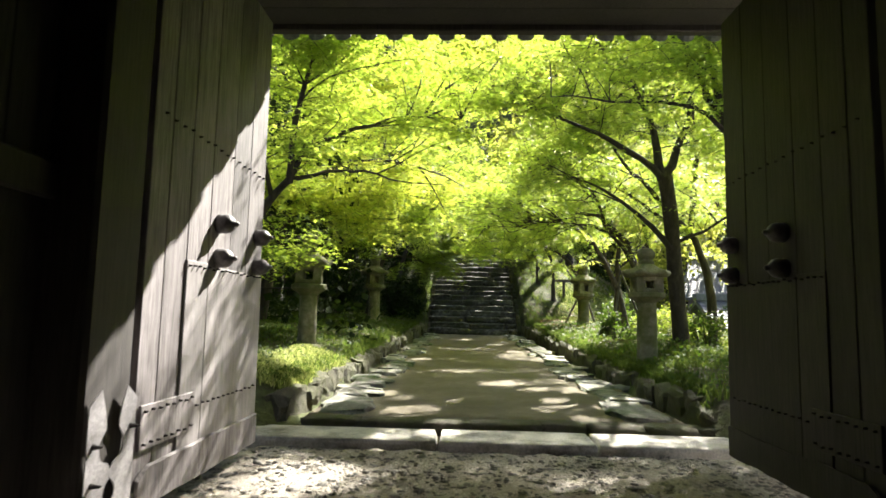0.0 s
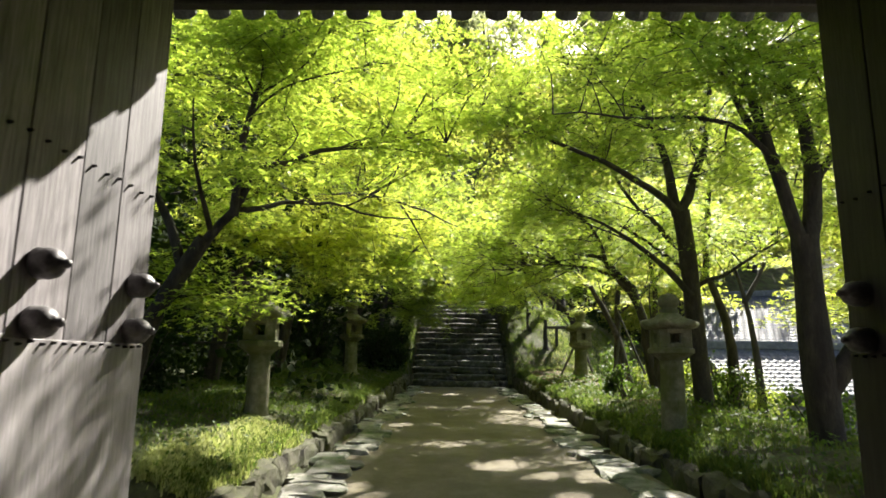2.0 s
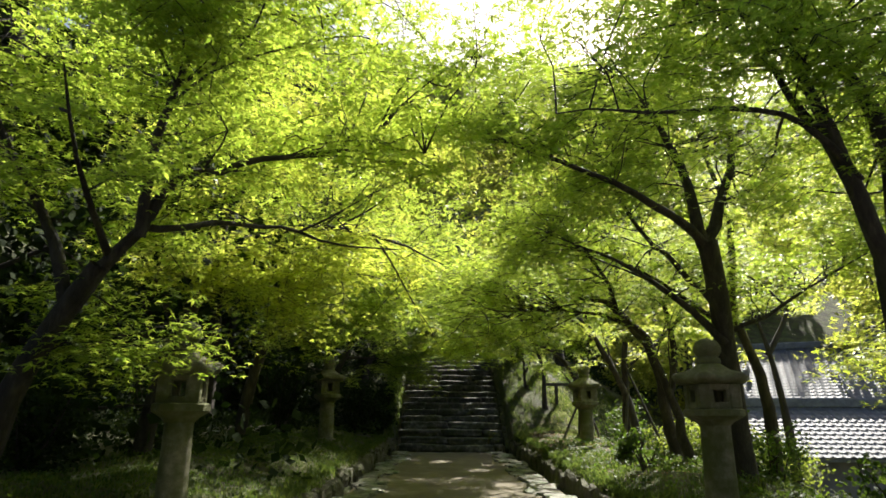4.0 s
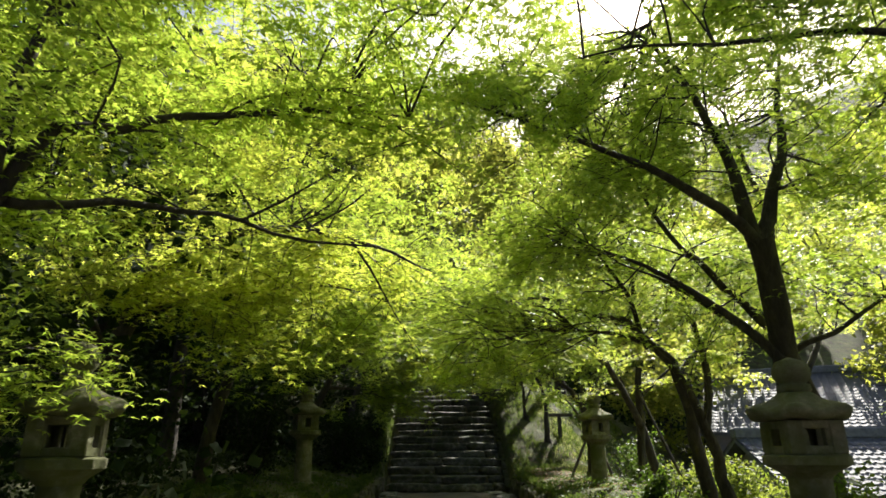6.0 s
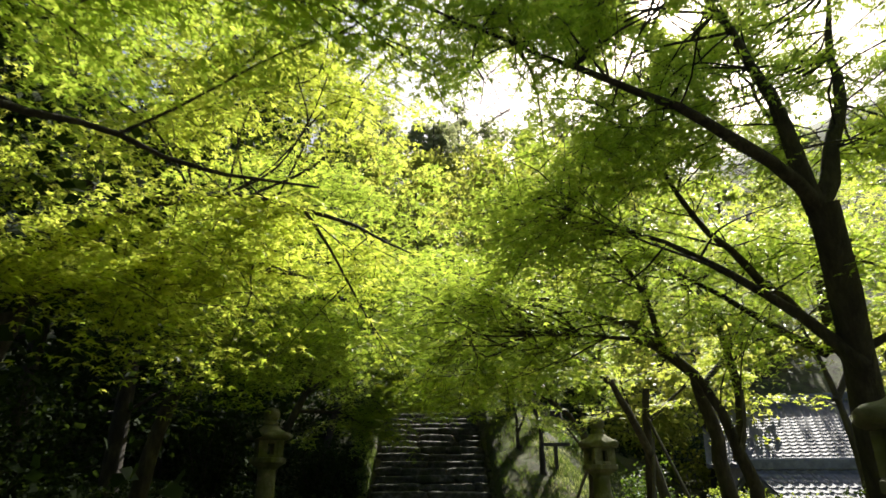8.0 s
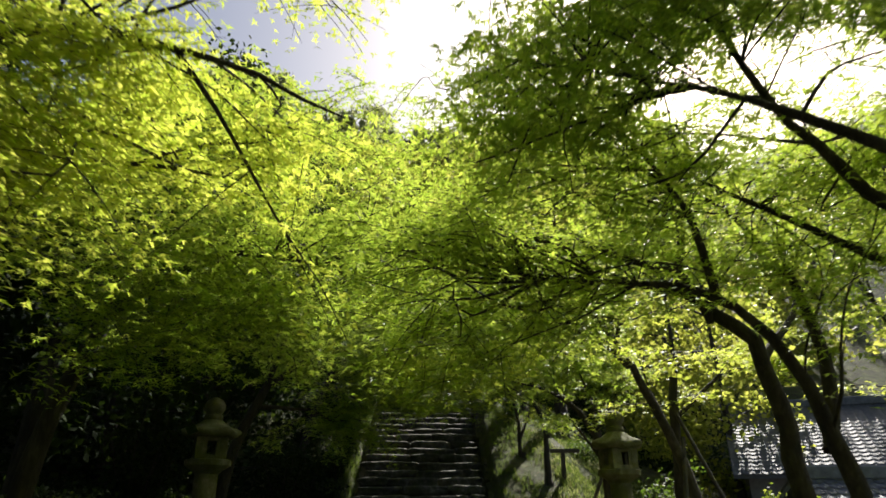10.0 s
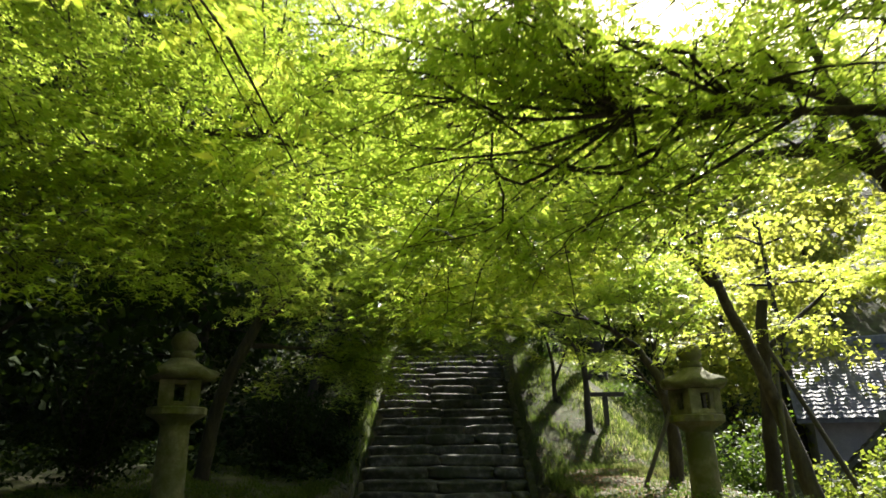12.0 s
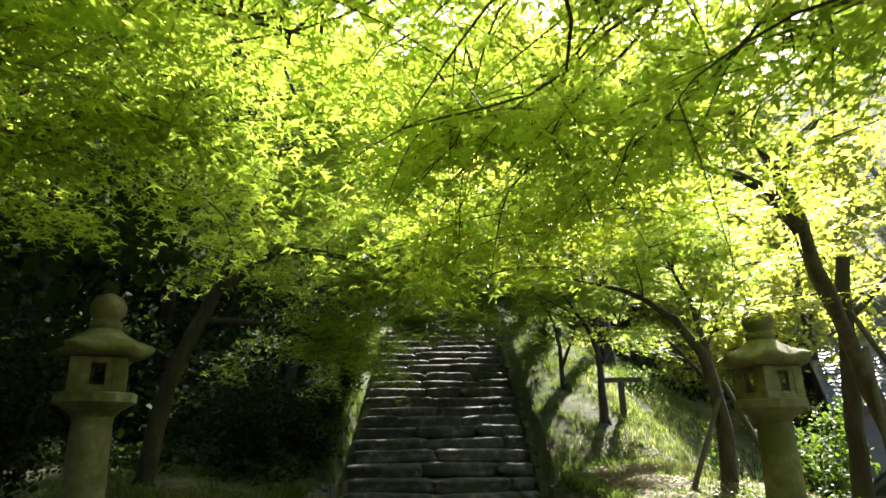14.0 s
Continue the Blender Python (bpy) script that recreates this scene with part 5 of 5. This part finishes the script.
scatter("weeds", 51, 5000, (2.0, 4.6), (5.9, 20), lambda x, y: ground_z(x, y) + np.random.default_rng(5).uniform(0.02, 0.14, x.shape), 0.05, M_SHRUB, BLADE, "low broad-leaved weeds on the east bank", 30, "weeds")
scatter("weeds", 52, 5000, (-4.6, -2.0), (5.9, 20), lambda x, y: ground_z(x, y) + np.random.default_rng(6).uniform(0.01, 0.08, x.shape), 0.04, M_SHRUB, BLADE, "low weeds on the west bank", 30, "weeds")
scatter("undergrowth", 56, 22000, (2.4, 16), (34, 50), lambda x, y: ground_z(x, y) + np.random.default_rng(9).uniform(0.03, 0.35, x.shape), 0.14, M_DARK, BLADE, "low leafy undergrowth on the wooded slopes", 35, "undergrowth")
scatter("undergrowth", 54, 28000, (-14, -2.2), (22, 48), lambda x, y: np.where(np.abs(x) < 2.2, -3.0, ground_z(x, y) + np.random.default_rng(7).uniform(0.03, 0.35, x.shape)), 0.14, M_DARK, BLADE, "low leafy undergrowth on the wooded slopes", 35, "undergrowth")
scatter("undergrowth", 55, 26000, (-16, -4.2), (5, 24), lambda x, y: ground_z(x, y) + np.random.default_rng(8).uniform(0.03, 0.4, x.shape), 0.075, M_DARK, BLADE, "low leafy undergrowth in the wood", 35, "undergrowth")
scatter("fallen_leaves", 57, 6000, (2.0, 4.6), (18, 25.5), lambda x, y: ground_z(x, y) + 0.012, 0.045, M_LITTER, BLADE, "brown fallen leaves thick on bare earth", 12)
scatter("fallen_leaves", 53, 4000, (2.0, 5.5), (12, 27), lambda x, y: ground_z(x, y) + 0.015, 0.04, M_LITTER, BLADE, "scattered brown fallen leaves on the bank", 12)


def pebbles(seed, count):
    """Small stones strewn on the court, one mesh."""
    rng = np.random.default_rng(seed)
    v0 = np.array([(-1, 0, 0), (0, -1, 0), (1, 0, 0), (0, 1, 0), (-0.5, -0.5, 0.7), (0.5, -0.5, 0.7), (0.5, 0.5, 0.7), (-0.5, 0.5, 0.7)], float)
    q0 = np.array([(4, 5, 6, 7), (0, 1, 5, 4), (1, 2, 6, 5), (2, 3, 7, 6), (3, 0, 4, 7)])
    x, y = rng.uniform(-2.4, 2.4, count), rng.uniform(1.6, 5.0, count)
    s = rng.gamma(2.2, 0.005, count).clip(0.005, 0.034)
    a = rng.uniform(0, 6.28, count)
    sc = np.stack([s * rng.uniform(0.8, 1.5, count), s, s * rng.uniform(0.3, 0.6, count)], 1)
    v = v0[None] * sc[:, None] * (1 + rng.normal(0, 0.15, (count, 8, 1)))
    vx = v[..., 0] * np.cos(a)[:, None] - v[..., 1] * np.sin(a)[:, None]
    vy = v[..., 0] * np.sin(a)[:, None] + v[..., 1] * np.cos(a)[:, None]
    v = np.stack([vx + x[:, None], vy + y[:, None], v[..., 2] - 0.018], 2)
    q = q0[None] + (np.arange(count) * 8)[:, None, None]
    return tagged(arrays_mesh("pebbles", v.reshape(-1, 3), q.reshape(-1, 4), M_PEBBLE), "loose grey pebbles on the court floor", "pebbles", "", "stuff")


pebbles(61, 10000)


# ---- props, T-shaped post ----
def stake(a, b, r, label="dark wooden prop stake supporting a maple"):
    tube = Tube()
    tube.add(smooth_line([a, tuple((p + q) / 2 for p, q in zip(a, b)), b], 0.3), r, r * 0.85, 8, 0.02, np.random.default_rng(3))
    return tagged(tube.mesh("prop_stake", M_POLE, None), label, "stake", "prop stakes")


stake((4.1, 18.8, gz(4.1, 18.8, -0.1)), (4.5, 19.45, 2.3), 0.04)
stake((5.3, 18.9, gz(5.3, 18.9, -0.1)), (4.45, 19.5, 2.7), 0.035)
stake((2.95, 20.7, gz(2.95, 20.7, -0.1)), (3.55, 20.95, 1.9), 0.035)
stake((3.95, 20.4, gz(3.95, 20.4, -0.1)), (3.6, 20.9, 2.1), 0.035)
post = thing("t_post", (3.82, 26.3, gz(3.82, 26.3, -0.1)), "dark wooden T-shaped post standing on the slope", "post")
boxed("upright", (-0.055, -0.055, 0), (0.055, 0.055, 2.63 - gz(3.82, 26.3)), M_POLE, post, 0.008)
zt = 2.63 - gz(3.82, 26.3)
boxed("crossbar", (-0.45, -0.06, zt + 0.0), (0.45, 0.06, zt + 0.1), M_POLE, post, 0.01)


# ---- houses below the east bank ----
def house(x0, x1, y0, y1, eave, ridge, label, rz=0):
    """Tiled gable house, ridge along its length in y."""
    h = thing("house", ((x0 + x1) / 2, (y0 + y1) / 2, 0), label, "house", "houses below the bank", "", rz)
    hx, hy = (x1 - x0) / 2, (y1 - y0) / 2
    low = gz(x0 + hx, y0 + hy) - 1.0
    bm = bmesh.new()
    pts = [(-hx + 0.5, low), (hx - 0.5, low), (hx - 0.5, eave), (0, ridge - 0.25), (-hx + 0.5, eave)]
    for y in (-hy + 0.4, hy - 0.4):
        bm.faces.new([bm.verts.new((px, y, pz)) for px, pz in pts])
    bm.verts.ensure_lookup_table()
    for k in range(5):
        bm.faces.new([bm.verts[k], bm.verts[(k + 1) % 5], bm.verts[5 + (k + 1) % 5], bm.verts[5 + k]])
    bmesh.ops.recalc_face_normals(bm, faces=bm.faces[:])
    part("wall", bm, M_HOUSE_WALL, h)
    for side in (-1, 1):
        run, drop = hx, ridge - eave
        length = math.hypot(run, drop)
        m = Matrix.Translation((0, 0, ridge)) @ Matrix.Rotation(side * math.atan2(drop, run), 4, "Y")
        bm = bmesh.new()
        box(bm, (0 if side > 0 else -length, -hy, -0.1), (length if side > 0 else 0, hy, 0.0))
        bmesh.ops.transform(bm, matrix=m, verts=bm.verts[:])
        slope = part("roof", bm, M_TILE, h, "grey tiled roof slope")
        # courses of tiles, waved across
        rows, cols = int(length / 0.24), int(2 * hy / 0.26)
        v, q = [], []
        for r in range(rows):
            for c in range(cols):
                a0 = r * length / rows
                yy = -hy + 2 * hy * c / cols
                w = 2 * hy / cols
                i = len(v)
                for u, zz in ((0.0, 0.05), (0.3, 0.012), (0.7, 0.012), (1.0, 0.05)):
                    for aa, lift in ((a0 - 0.02, 0.0), (a0 + length / rows + 0.01, 0.028)):
                        v.append((side * aa, yy + u * w, zz + lift))
                for k in range(3):
                    q.append((i + 2 * k, i + 2 * k + 1, i + 2 * k + 3, i + 2 * k + 2))
        v = np.array([tuple(m @ Vector(p)) for p in v])
        tiles = arrays_mesh("tiling", v, np.array(q), M_TILE, slope)
        tiles["kind"] = "stuff"
    boxed("ridge_cap", (-0.16, -hy - 0.05, ridge - 0.02), (0.16, hy + 0.05, ridge + 0.28), M_TILE, h, 0.04)
    return h


house(8.3, 13.5, 19.9, 25.7, 0.4, 1.75, "low outbuilding with a grey tiled roof below the bank", 90)
house(12.2, 20.2, 23.1, 35.1, 2.0, 4.3, "long house with a sunlit grey tiled roof and grey walls", 65.8)
